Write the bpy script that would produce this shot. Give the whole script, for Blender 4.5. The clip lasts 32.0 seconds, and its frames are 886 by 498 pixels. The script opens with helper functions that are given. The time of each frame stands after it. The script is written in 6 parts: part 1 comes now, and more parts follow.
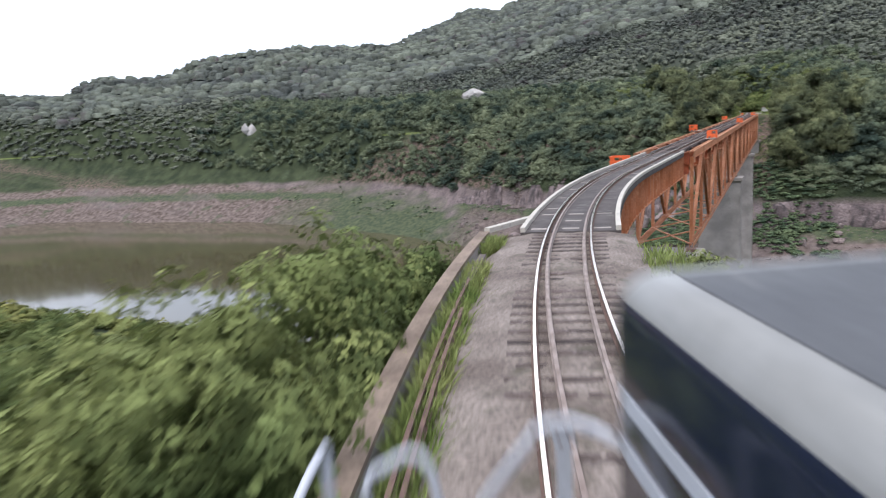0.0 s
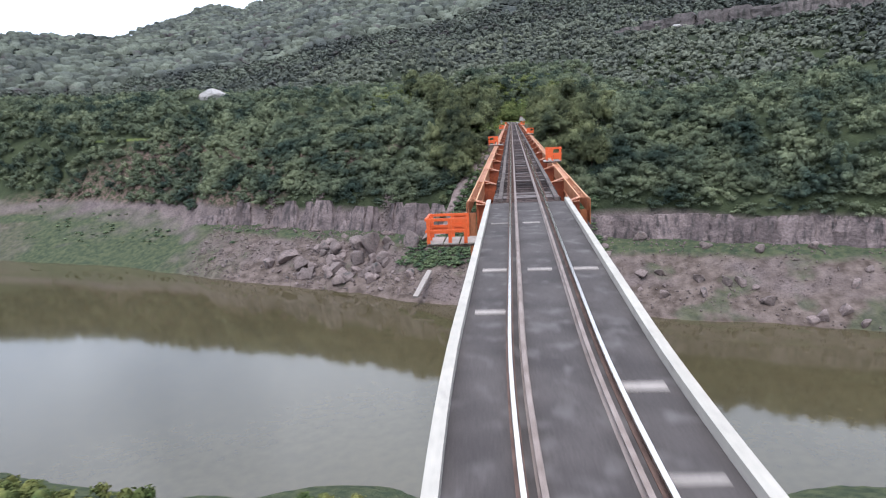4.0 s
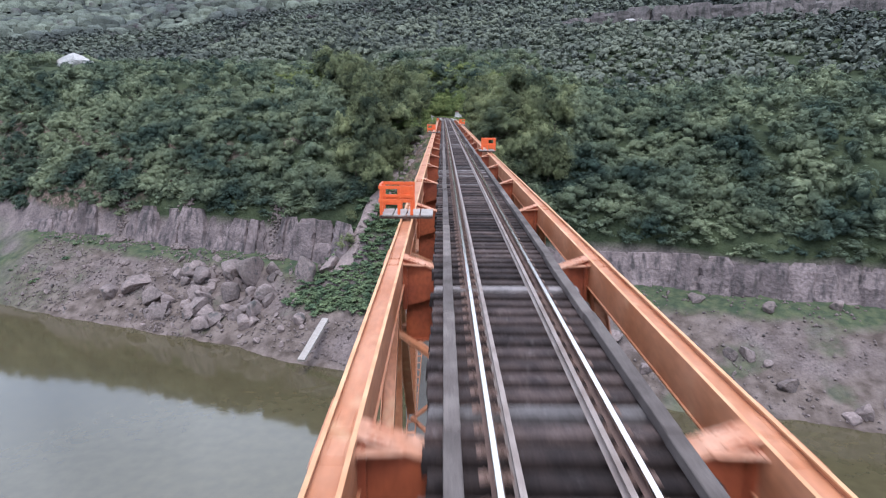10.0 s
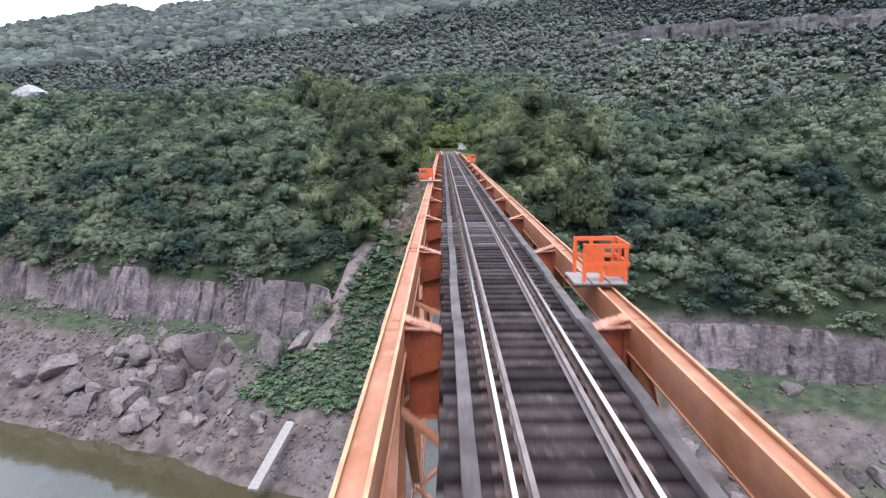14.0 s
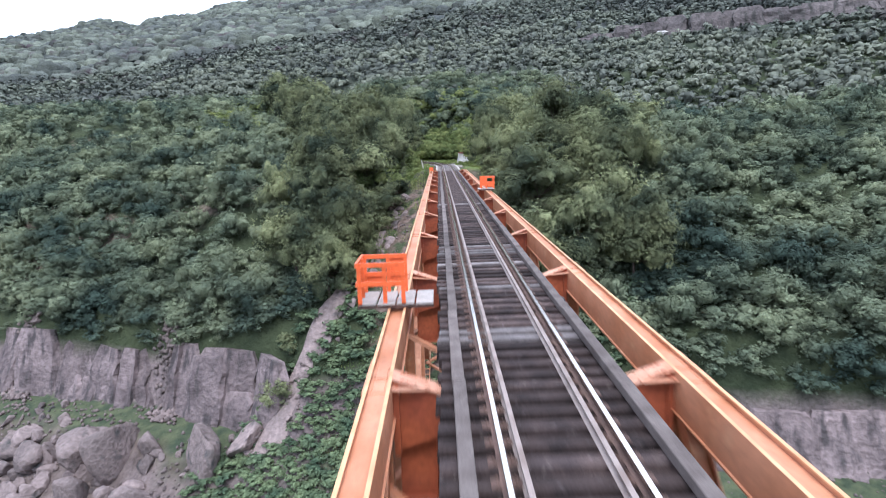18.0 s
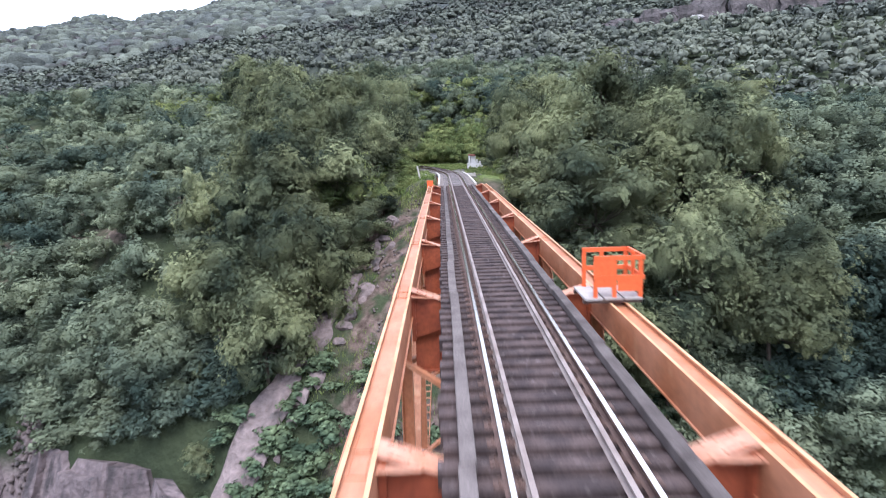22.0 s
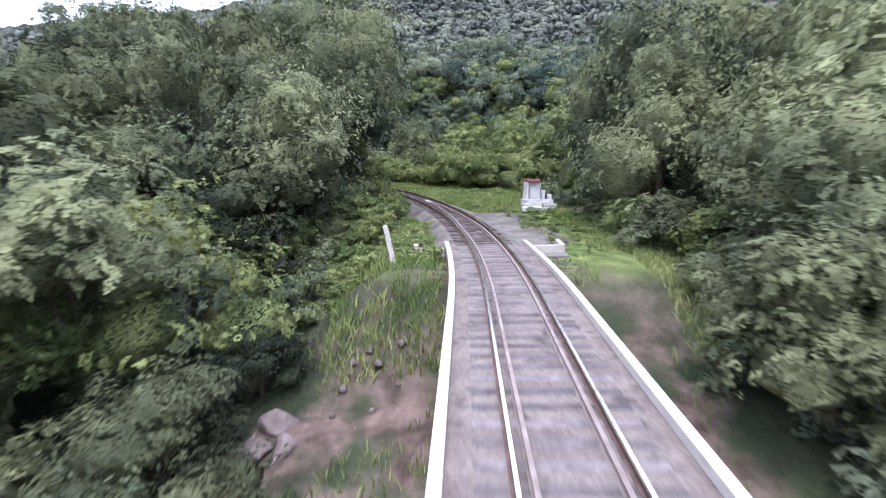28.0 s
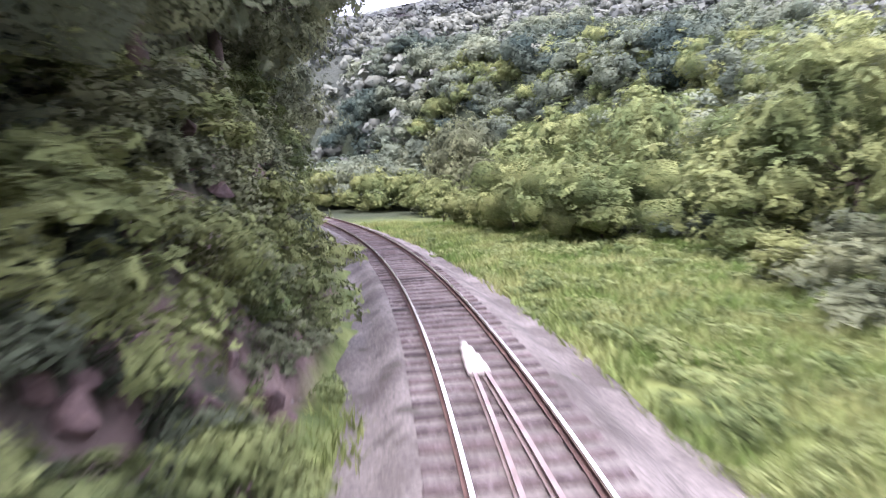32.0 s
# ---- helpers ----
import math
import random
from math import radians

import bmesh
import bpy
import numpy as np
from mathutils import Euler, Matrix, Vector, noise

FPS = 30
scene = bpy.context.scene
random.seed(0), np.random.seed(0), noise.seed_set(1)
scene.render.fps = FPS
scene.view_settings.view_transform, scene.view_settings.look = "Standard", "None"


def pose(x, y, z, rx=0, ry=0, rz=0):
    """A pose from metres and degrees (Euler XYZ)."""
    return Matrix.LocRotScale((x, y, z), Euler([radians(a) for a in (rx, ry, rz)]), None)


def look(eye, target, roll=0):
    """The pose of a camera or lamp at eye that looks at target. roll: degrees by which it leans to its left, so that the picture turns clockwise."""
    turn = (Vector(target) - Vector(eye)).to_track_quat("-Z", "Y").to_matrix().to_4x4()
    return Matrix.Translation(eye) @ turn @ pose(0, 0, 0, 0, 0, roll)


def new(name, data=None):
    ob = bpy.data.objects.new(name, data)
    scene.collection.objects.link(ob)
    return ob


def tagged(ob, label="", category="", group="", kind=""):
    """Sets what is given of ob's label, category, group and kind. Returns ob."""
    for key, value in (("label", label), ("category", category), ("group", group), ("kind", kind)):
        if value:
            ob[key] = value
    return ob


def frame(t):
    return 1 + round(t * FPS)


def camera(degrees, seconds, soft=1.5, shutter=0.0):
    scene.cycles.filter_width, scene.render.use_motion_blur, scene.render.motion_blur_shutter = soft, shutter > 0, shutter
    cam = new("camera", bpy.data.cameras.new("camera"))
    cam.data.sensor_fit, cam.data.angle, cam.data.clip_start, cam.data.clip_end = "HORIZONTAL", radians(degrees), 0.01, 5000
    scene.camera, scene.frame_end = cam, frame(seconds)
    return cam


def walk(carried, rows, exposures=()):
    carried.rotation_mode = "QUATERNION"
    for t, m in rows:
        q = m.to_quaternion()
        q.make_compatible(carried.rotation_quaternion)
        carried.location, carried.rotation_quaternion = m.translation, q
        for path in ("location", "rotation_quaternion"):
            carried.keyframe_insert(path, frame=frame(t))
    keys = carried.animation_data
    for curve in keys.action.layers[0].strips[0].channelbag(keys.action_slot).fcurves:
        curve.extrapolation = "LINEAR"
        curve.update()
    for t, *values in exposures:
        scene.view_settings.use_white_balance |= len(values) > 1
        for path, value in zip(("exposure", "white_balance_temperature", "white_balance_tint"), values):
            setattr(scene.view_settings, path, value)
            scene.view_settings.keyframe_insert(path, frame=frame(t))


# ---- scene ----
cam = camera(70.2, 32.0, soft=1.1, shutter=0.65)
# seconds, x, y, z, and the turns of the camera; +y runs along the bridge, z = 0 is the top of the rails
ROWS = [
    (0.0, 9.57, 0.00, 3.97, 78.77, 3.88, 27.59),
    (0.5, 7.62, 3.96, 3.97, 78.60, 4.98, 24.58),
    (1.0, 5.75, 8.52, 3.96, 76.15, 6.24, 22.30),
    (1.5, 4.22, 12.60, 3.76, 78.99, 4.24, 18.81),
    (2.0, 2.81, 17.09, 3.67, 77.41, 5.94, 16.34),
    (2.5, 1.48, 21.50, 3.59, 79.26, 3.67, 12.96),
    (3.0, 0.64, 26.01, 3.56, 79.98, 3.78, 10.78),
    (3.5, -0.18, 30.05, 3.68, 78.94, 3.97, 7.55),
    (4.0, -0.62, 34.73, 3.80, 78.04, 2.85, 6.03),
    (4.5, -1.11, 39.38, 3.73, 80.14, 1.36, 4.41),
    (6.5, -1.31, 58.11, 3.46, 82.45, 0.19, -0.60),
    (7.0, -1.30, 62.70, 3.48, 82.29, 0.37, 0.95),
    (7.5, -1.33, 67.42, 3.47, 79.85, 0.04, 0.91),
    (8.0, -1.29, 72.14, 3.55, 77.56, -0.48, -0.13),
    (8.5, -1.29, 76.68, 3.54, 77.08, 0.06, -0.05),
    (9.0, -1.30, 81.10, 3.62, 77.17, -0.53, -0.13),
    (9.5, -1.32, 85.80, 3.60, 77.55, -0.51, -0.20),
    (10.0, -1.34, 90.37, 3.59, 77.20, -0.53, -0.05),
    (10.5, -1.38, 95.03, 3.58, 77.71, -0.82, 0.07),
    (11.0, -1.39, 99.58, 3.60, 78.16, -0.86, 0.39),
    (11.5, -1.48, 103.90, 3.60, 78.41, 1.05, 0.52),
    (12.0, -1.45, 108.57, 3.63, 77.85, 0.76, -0.08),
    (12.5, -1.43, 113.44, 3.64, 78.33, 0.95, -0.31),
    (13.0, -1.44, 117.99, 3.66, 78.35, 0.60, 0.09),
    (13.5, -1.46, 122.68, 3.62, 79.19, 0.45, 1.07),
    (14.0, -1.47, 126.99, 3.63, 79.84, 0.41, -0.04),
    (14.5, -1.47, 131.76, 3.57, 79.32, 0.00, -0.04),
    (15.0, -1.51, 136.35, 3.55, 80.38, 0.61, -0.48),
    (15.5, -1.47, 140.90, 3.64, 80.50, 1.38, -0.98),
    (17.5, -1.38, 159.02, 3.61, 80.12, 1.31, -0.44),
    (18.0, -1.40, 163.60, 3.65, 80.63, 1.92, -0.45),
    (18.5, -1.43, 168.30, 3.64, 80.73, 1.26, -0.14),
    (19.0, -1.44, 172.54, 3.63, 81.04, 1.40, -0.38),
    (19.5, -1.41, 177.20, 3.63, 80.87, 1.79, -0.03),
    (20.0, -1.37, 181.97, 3.61, 81.00, 1.23, -0.16),
    (20.5, -1.36, 186.48, 3.60, 81.41, 2.16, -0.09),
    (21.0, -1.39, 191.25, 3.58, 81.12, 2.24, 1.02),
    (21.5, -1.35, 195.96, 3.59, 81.07, 2.46, 0.60),
    (22.0, -1.39, 200.24, 3.58, 80.62, 1.80, -0.17),
    (22.5, -1.32, 205.02, 3.55, 80.96, 1.91, -0.23),
    (23.0, -1.28, 209.72, 3.54, 80.69, 1.55, -0.39),
    (23.5, -1.30, 214.37, 3.57, 80.43, 1.80, -0.20),
    (24.0, -1.34, 219.10, 3.61, 80.09, 1.81, -0.56),
    (24.5, -1.32, 223.58, 3.55, 80.49, -0.26, -1.12),
    (25.0, -1.36, 228.26, 3.61, 80.44, -0.19, -1.08),
    (25.5, -1.33, 233.05, 3.58, 80.83, -0.48, -0.70),
    (27.5, -1.34, 252.22, 3.61, 81.09, 0.71, 1.06),
    (28.0, -1.34, 257.07, 3.79, 81.39, 0.65, 1.90),
    (28.5, -1.22, 261.97, 3.66, 79.01, 1.52, 2.34),
    (29.0, -1.29, 266.90, 3.69, 82.53, 0.99, 1.69),
    (29.5, -1.32, 271.85, 3.48, 82.50, 1.64, 0.66),
    (30.0, -1.30, 276.88, 3.56, 82.75, 1.20, 1.53),
    (30.5, -1.55, 281.90, 3.52, 83.70, 1.60, 1.65),
    (31.0, -1.98, 286.95, 3.45, 82.55, -0.25, 2.92),
    (31.5, -2.55, 292.05, 3.47, 82.45, 0.30, 5.12),
    (32.0, -3.26, 297.08, 3.48, 83.24, 2.54, 7.10),
]
EXPOSURE = [(0.0, -0.12, 5900, 12), (4.0, -0.06, 5700, 11), (9.0, 0.03, 5450, 11), (15.0, 0.2, 5420, 11), (20.0, 0.4, 5420, 14), (24.0, 0.58, 5420, 17), (25.0, 0.74, 5420, 17), (28.0, 0.62, 5380, 21), (29.0, 0.6, 5420, 22), (30.0, 0.7, 5600, 23), (31.0, 0.92, 5750, 27), (32.0, 1.4, 5700, 34)]
walk(cam, [(t, pose(x, y, z, rx, ry, rz)) for t, x, y, z, rx, ry, rz in ROWS], EXPOSURE)

# ---- world and sun: a bright, thinly overcast evening ----
world = bpy.data.worlds.new("world")
scene.world = world
world.use_nodes = True
wn, wl = world.node_tree.nodes, world.node_tree.links
wn.clear()
w_out, w_bg = wn.new("ShaderNodeOutputWorld"), wn.new("ShaderNodeBackground")
sky = wn.new("ShaderNodeTexSky")
sky.sky_type, sky.sun_disc = "NISHITA", False
sky.sun_elevation, sky.sun_rotation = radians(63), radians(180)
w_sky = wn.new("ShaderNodeMix")
w_sky.data_type, w_sky.blend_type = "RGBA", "MULTIPLY"
w_sky.inputs[0].default_value = 1.0
w_sky.inputs[7].default_value = (0.1, 0.1, 0.1, 1)
wl.new(sky.outputs[0], w_sky.inputs[6])
w_tex, w_noise, w_ramp = wn.new("ShaderNodeTexCoord"), wn.new("ShaderNodeTexNoise"), wn.new("ShaderNodeValToRGB")
w_noise.inputs["Scale"].default_value, w_noise.inputs["Detail"].default_value = 2.2, 5.0
w_ramp.color_ramp.elements[0].position, w_ramp.color_ramp.elements[0].color = 0.36, (0.56, 0.61, 0.70, 1)
w_ramp.color_ramp.elements[1].position, w_ramp.color_ramp.elements[1].color = 0.62, (1.0, 1.02, 1.06, 1)
wl.new(w_tex.outputs["Generated"], w_noise.inputs["Vector"])
wl.new(w_noise.outputs[0], w_ramp.inputs[0])
w_mix = wn.new("ShaderNodeMix")
w_mix.data_type = "RGBA"
w_mix.inputs[0].default_value = 0.85
wl.new(w_sky.outputs[2], w_mix.inputs[6])
wl.new(w_ramp.outputs[0], w_mix.inputs[7])
wl.new(w_mix.outputs[2], w_bg.inputs[0])
w_bg.inputs[1].default_value = 2.1
wl.new(w_bg.outputs[0], w_out.inputs[0])

sun = new("sun", bpy.data.lights.new("sun", "SUN"))
sun.data.energy, sun.data.angle, sun.data.color = 3.0, radians(26), (1.0, 0.93, 0.82)
sun.matrix_world = look((0, -6, 130), (0, 60, 0))


# ---- materials ----
def material(name, base, rough=0.8, metal=0.0, var=0.25, scale=2.0, fine=25.0, bump=0.15, second=None, spot=None, spot_at=(0.55, 0.7), island=0.0, obj=0.0, translucent=0.0, spec=0.3, dist=0.05, lace=0.0, stretch=None):
    """Principled paint, rock or leaf: two scales of noise in the colour, a third colour in spots, and fine relief."""
    m = bpy.data.materials.new(name)
    m.use_nodes = True
    n, l = m.node_tree.nodes, m.node_tree.links
    b = n["Principled BSDF"]
    b.inputs["Roughness"].default_value, b.inputs["Metallic"].default_value = rough, metal
    b.inputs["Specular IOR Level"].default_value = spec
    geo_node = n.new("ShaderNodeNewGeometry")
    big, small = n.new("ShaderNodeTexNoise"), n.new("ShaderNodeTexNoise")
    big.inputs["Scale"].default_value, big.inputs["Detail"].default_value = scale, 4
    small.inputs["Scale"].default_value, small.inputs["Detail"].default_value = fine, 5
    for tex in (big, small):
        l.new(geo_node.outputs["Position"], tex.inputs["Vector"])
    ramp = n.new("ShaderNodeValToRGB")
    sec = second or tuple(c * (1 - var) for c in base)
    ramp.color_ramp.elements[0].position, ramp.color_ramp.elements[0].color = 0.36, (*sec, 1)
    ramp.color_ramp.elements[1].position, ramp.color_ramp.elements[1].color = 0.62, (*base, 1)
    l.new(big.outputs[0], ramp.inputs[0])
    value = n.new("ShaderNodeMapRange")
    value.inputs[1].default_value, value.inputs[2].default_value = 0.3, 0.7
    value.inputs[3].default_value, value.inputs[4].default_value = 1 - var, 1 + var
    l.new(small.outputs[0], value.inputs[0])
    mult = n.new("ShaderNodeMix")
    mult.data_type, mult.blend_type, mult.inputs[0].default_value = "RGBA", "MULTIPLY", 1.0
    l.new(ramp.outputs[0], mult.inputs[6])
    l.new(value.outputs[0], mult.inputs[7])
    colour = mult.outputs[2]
    if spot:
        patch, grade = n.new("ShaderNodeTexNoise"), n.new("ShaderNodeMapRange")
        patch.inputs["Scale"].default_value, patch.inputs["Detail"].default_value = scale * 2.7, 6
        grade.inputs[1].default_value, grade.inputs[2].default_value = spot_at
        l.new(geo_node.outputs["Position"], patch.inputs["Vector"])
        if stretch:
            turn_node = n.new("ShaderNodeMapping")
            turn_node.inputs["Scale"].default_value = stretch
            l.new(geo_node.outputs["Position"], turn_node.inputs[0])
            l.new(turn_node.outputs[0], patch.inputs["Vector"])
        l.new(patch.outputs[0], grade.inputs[0])
        mix = n.new("ShaderNodeMix")
        mix.data_type = "RGBA"
        mix.inputs[7].default_value = (*spot, 1)
        l.new(grade.outputs[0], mix.inputs[0])
        l.new(colour, mix.inputs[6])
        colour = mix.outputs[2]
    for amount, socket in ((island, geo_node.outputs["Random Per Island"]), (obj, None)):
        if amount:
            if socket is None:
                socket = n.new("ShaderNodeObjectInfo").outputs["Random"]
            tone, mix = n.new("ShaderNodeMapRange"), n.new("ShaderNodeMix")
            tone.inputs[3].default_value, tone.inputs[4].default_value = 1 - amount, 1 + amount
            l.new(socket, tone.inputs[0])
            mix.data_type, mix.blend_type, mix.inputs[0].default_value = "RGBA", "MULTIPLY", 1.0
            l.new(colour, mix.inputs[6])
            l.new(tone.outputs[0], mix.inputs[7])
            colour = mix.outputs[2]
    l.new(colour, b.inputs["Base Color"])
    if bump:
        relief = n.new("ShaderNodeBump")
        relief.inputs["Strength"].default_value, relief.inputs["Distance"].default_value = bump, dist
        l.new(small.outputs[0], relief.inputs["Height"])
        l.new(relief.outputs[0], b.inputs["Normal"])
    if translucent:
        leaf, mix = n.new("ShaderNodeBsdfTranslucent"), n.new("ShaderNodeMixShader")
        l.new(colour, leaf.inputs[0])
        mix.inputs[0].default_value = translucent
        l.new(b.outputs[0], mix.inputs[1])
        l.new(leaf.outputs[0], mix.inputs[2])
        l.new(mix.outputs[0], n["Material Output"].inputs[0])
        if lace:
            # each spray is cut into small leaflets
            cells, gap, clear, cut = n.new("ShaderNodeTexVoronoi"), n.new("ShaderNodeMath"), n.new("ShaderNodeBsdfTransparent"), n.new("ShaderNodeMixShader")
            cells.inputs["Scale"].default_value = lace
            l.new(geo_node.outputs["Position"], cells.inputs["Vector"])
            gap.operation, gap.inputs[1].default_value = "GREATER_THAN", 0.56
            l.new(cells.outputs["Distance"], gap.inputs[0])
            l.new(gap.outputs[0], cut.inputs[0])
            l.new(mix.outputs[0], cut.inputs[1])
            l.new(clear.outputs[0], cut.inputs[2])
            l.new(cut.outputs[0], n["Material Output"].inputs[0])
    return m


ORANGE = material("orange_paint", (0.46, 0.208, 0.115), rough=0.5, var=0.18, scale=0.7, fine=9, second=(0.37, 0.14, 0.062), spot=(0.58, 0.36, 0.21), spot_at=(0.6, 0.8), bump=0.06, obj=0.1)
# paler, yellower orange for the top flanges of the chords
ORANGE_EDGE = material("pale_orange_edge", (0.58, 0.34, 0.18), rough=0.5, var=0.15, scale=1.5, fine=9, second=(0.48, 0.23, 0.11), bump=0.05, obj=0.1)
ORANGE_DUSTY = material("dusty_orange_paint", (0.50, 0.27, 0.18), rough=0.7, var=0.2, scale=2.0, fine=12, second=(0.42, 0.18, 0.1), bump=0.1, obj=0.12)
# dark red of the brackets, with the shade below deck put into the colour
ORANGE_RED_SHADED = material("shaded_red_orange_paint", (0.33, 0.085, 0.035), rough=0.55, var=0.2, scale=1.0, fine=10, second=(0.22, 0.055, 0.028), bump=0.08, obj=0.1)
ORANGE_BRIGHT = material("bright_orange_paint", (0.70, 0.125, 0.036), rough=0.45, var=0.12, scale=1.5, fine=14, bump=0.05, obj=0.06)
RUST = material("rusty_steel", (0.16, 0.10, 0.08), rough=0.85, var=0.35, scale=4, fine=60, second=(0.09, 0.055, 0.045), bump=0.2, dist=0.01)
GUARD_STEEL = material("worn_guard_rail", (0.27, 0.215, 0.19), rough=0.55, metal=0.0, var=0.25, scale=3, fine=40, second=(0.17, 0.125, 0.105), bump=0.1, dist=0.01)
RAIL = material("rail_steel", (0.86, 0.77, 0.68), rough=0.18, metal=1.0, var=0.06, scale=3, fine=50, bump=0.02)
TIE = material("weathered_timber", (0.062, 0.044, 0.040), rough=0.9, var=0.3, scale=3, fine=30, second=(0.032, 0.024, 0.023), spot=(0.13, 0.105, 0.1), spot_at=(0.6, 0.78), bump=0.4, obj=0.6, dist=0.02, spec=0.12)
TIE_PALE = material("bleached_timber", (0.17, 0.145, 0.14), rough=0.9, var=0.3, scale=3, fine=30, second=(0.10, 0.085, 0.082), bump=0.4, obj=0.4, dist=0.02)
TIMBER = material("grey_guard_timber", (0.138, 0.114, 0.104), rough=0.92, var=0.3, scale=2, fine=30, spec=0.15, second=(0.085, 0.068, 0.062), bump=0.3, obj=0.3, dist=0.02)
PLANK = material("pale_plank", (0.36, 0.315, 0.285), rough=0.85, var=0.2, scale=2, fine=30, bump=0.3, obj=0.1, dist=0.02)
ASPHALT = material("dark_deck", (0.085, 0.072, 0.068), rough=0.85, var=0.25, scale=0.8, fine=30, second=(0.055, 0.046, 0.044), spot=(0.13, 0.115, 0.11), bump=0.25, dist=0.02)
DECK_PALE = material("pale_deck_stone", (0.185, 0.152, 0.130), rough=0.9, var=0.35, scale=0.7, fine=16, second=(0.13, 0.10, 0.09), spot=(0.065, 0.052, 0.046), spot_at=(0.56, 0.68), bump=0.4, dist=0.03)
WHITE = material("white_paint", (0.46, 0.42, 0.365), rough=0.7, var=0.12, scale=1.5, fine=20, spot=(0.27, 0.24, 0.215), spot_at=(0.58, 0.76), bump=0.12, dist=0.02)
CONCRETE = material("concrete", (0.27, 0.245, 0.225), rough=0.9, var=0.15, scale=0.35, fine=12, second=(0.19, 0.17, 0.155), spot=(0.13, 0.115, 0.105), spot_at=(0.6, 0.8), bump=0.2)
BALLAST = material("ballast_stone", (0.138, 0.122, 0.104), rough=0.95, var=0.45, scale=0.6, fine=14, second=(0.070, 0.060, 0.050), spot=(0.050, 0.046, 0.034), spot_at=(0.56, 0.72), bump=0.6, island=0.3, dist=0.05)
# the ballast stone again, its colour brightened and pinker for the line's start
BALLAST_PALE = material("pinkish_pale_ballast", (0.215, 0.178, 0.155), rough=0.95, var=0.45, scale=0.6, fine=14, second=(0.125, 0.098, 0.084), spot=(0.085, 0.075, 0.055), spot_at=(0.56, 0.72), bump=0.6, dist=0.05)
ROCK = material("mauve_rock", (0.222, 0.172, 0.160), rough=0.92, var=0.25, scale=0.16, fine=1.6, second=(0.142, 0.112, 0.105), spot=(0.07, 0.065, 0.062), spot_at=(0.58, 0.72), bump=0.7, island=0.15, obj=0.2, dist=0.6)
CLIFF = material("streaked_cliff_rock", (0.198, 0.154, 0.150), rough=0.92, var=0.24, scale=0.16, fine=1.3, second=(0.108, 0.084, 0.083), spot=(0.06, 0.05, 0.05), spot_at=(0.5, 0.66), bump=0.8, obj=0.22, dist=0.7, stretch=(1.6, 1.6, 0.12))
HILL_ROCK = material("dark_hill_rock", (0.125, 0.105, 0.10), rough=0.92, var=0.25, scale=0.1, fine=0.9, second=(0.075, 0.064, 0.062), spot=(0.045, 0.042, 0.038), spot_at=(0.5, 0.66), bump=0.8, obj=0.25, dist=0.8, stretch=(1.6, 1.6, 0.2))
LAND_TIE = material("dusty_timber", (0.095, 0.072, 0.064), rough=0.9, var=0.3, scale=3, fine=30, second=(0.055, 0.040, 0.036), spot=(0.2, 0.165, 0.155), spot_at=(0.56, 0.75), bump=0.4, obj=0.4, dist=0.02)
LEAF = material("forest_leaves", (0.192, 0.215, 0.130), rough=0.85, var=0.32, scale=0.07, fine=0.35, second=(0.046, 0.066, 0.052), bump=0, island=0.2, translucent=0.08, spec=0.06, lace=5.5)
LEAF_TREE = material("tree_leaves", (0.176, 0.188, 0.094), rough=0.85, var=0.35, scale=0.12, fine=0.9, second=(0.040, 0.052, 0.034), bump=0, island=0.2, obj=0.3, translucent=0.12, spec=0.06, lace=11.0)
# distance haze is put into this colour: paler and greyer leaves
LEAF_FAR_HAZED = material("hazed_far_wood_leaves", (0.140, 0.152, 0.120), rough=0.95, var=0.28, scale=0.016, fine=0.9, second=(0.078, 0.084, 0.078), spot=(0.075, 0.063, 0.066), spot_at=(0.58, 0.72), bump=0.8, island=0.35, translucent=0.0, spec=0.0, dist=1.2)
LEAF_CREEP = material("creeper_leaves", (0.150, 0.188, 0.098), rough=0.8, var=0.35, scale=0.3, fine=2, second=(0.062, 0.092, 0.056), bump=0, island=0.3, translucent=0.12, spec=0.08)
# hill leaves are lightened and greyed too, as haze in the base colour
LEAF_HILL_HAZED = material("hazed_hill_leaves", (0.175, 0.186, 0.140), rough=0.9, var=0.3, scale=0.05, fine=0.3, second=(0.110, 0.118, 0.100), bump=0, island=0.12, translucent=0.05, spec=0.03)
LEAF_NEAR = material("fresh_leaves", (0.205, 0.225, 0.082), rough=0.85, var=0.25, scale=0.3, fine=3, second=(0.100, 0.130, 0.048), bump=0, island=0.35, translucent=0.18, spec=0.06, lace=12.0)
CUT_ROCK = material("red_brown_rock", (0.15, 0.10, 0.085), rough=0.92, var=0.3, scale=0.8, fine=9, second=(0.09, 0.062, 0.055), bump=0.6, obj=0.25, dist=0.1)
LEAF_SCRUB = material("scrub_leaves", (0.205, 0.200, 0.066), rough=0.85, var=0.25, scale=0.15, fine=1.5, second=(0.068, 0.098, 0.036), bump=0, island=0.35, translucent=0.25, spec=0.08)
GRASS = material("grass_blades", (0.25, 0.27, 0.10), rough=0.85, var=0.3, scale=0.35, fine=5, second=(0.12, 0.18, 0.045), bump=0, island=0.35, translucent=0.2, spec=0.05)
LEAF_MEADOW = material("meadow_leaves", (0.255, 0.290, 0.110), rough=0.85, var=0.25, scale=0.5, fine=5, second=(0.125, 0.165, 0.06), bump=0, island=0.3, translucent=0.3, spec=0.05, lace=16.0)
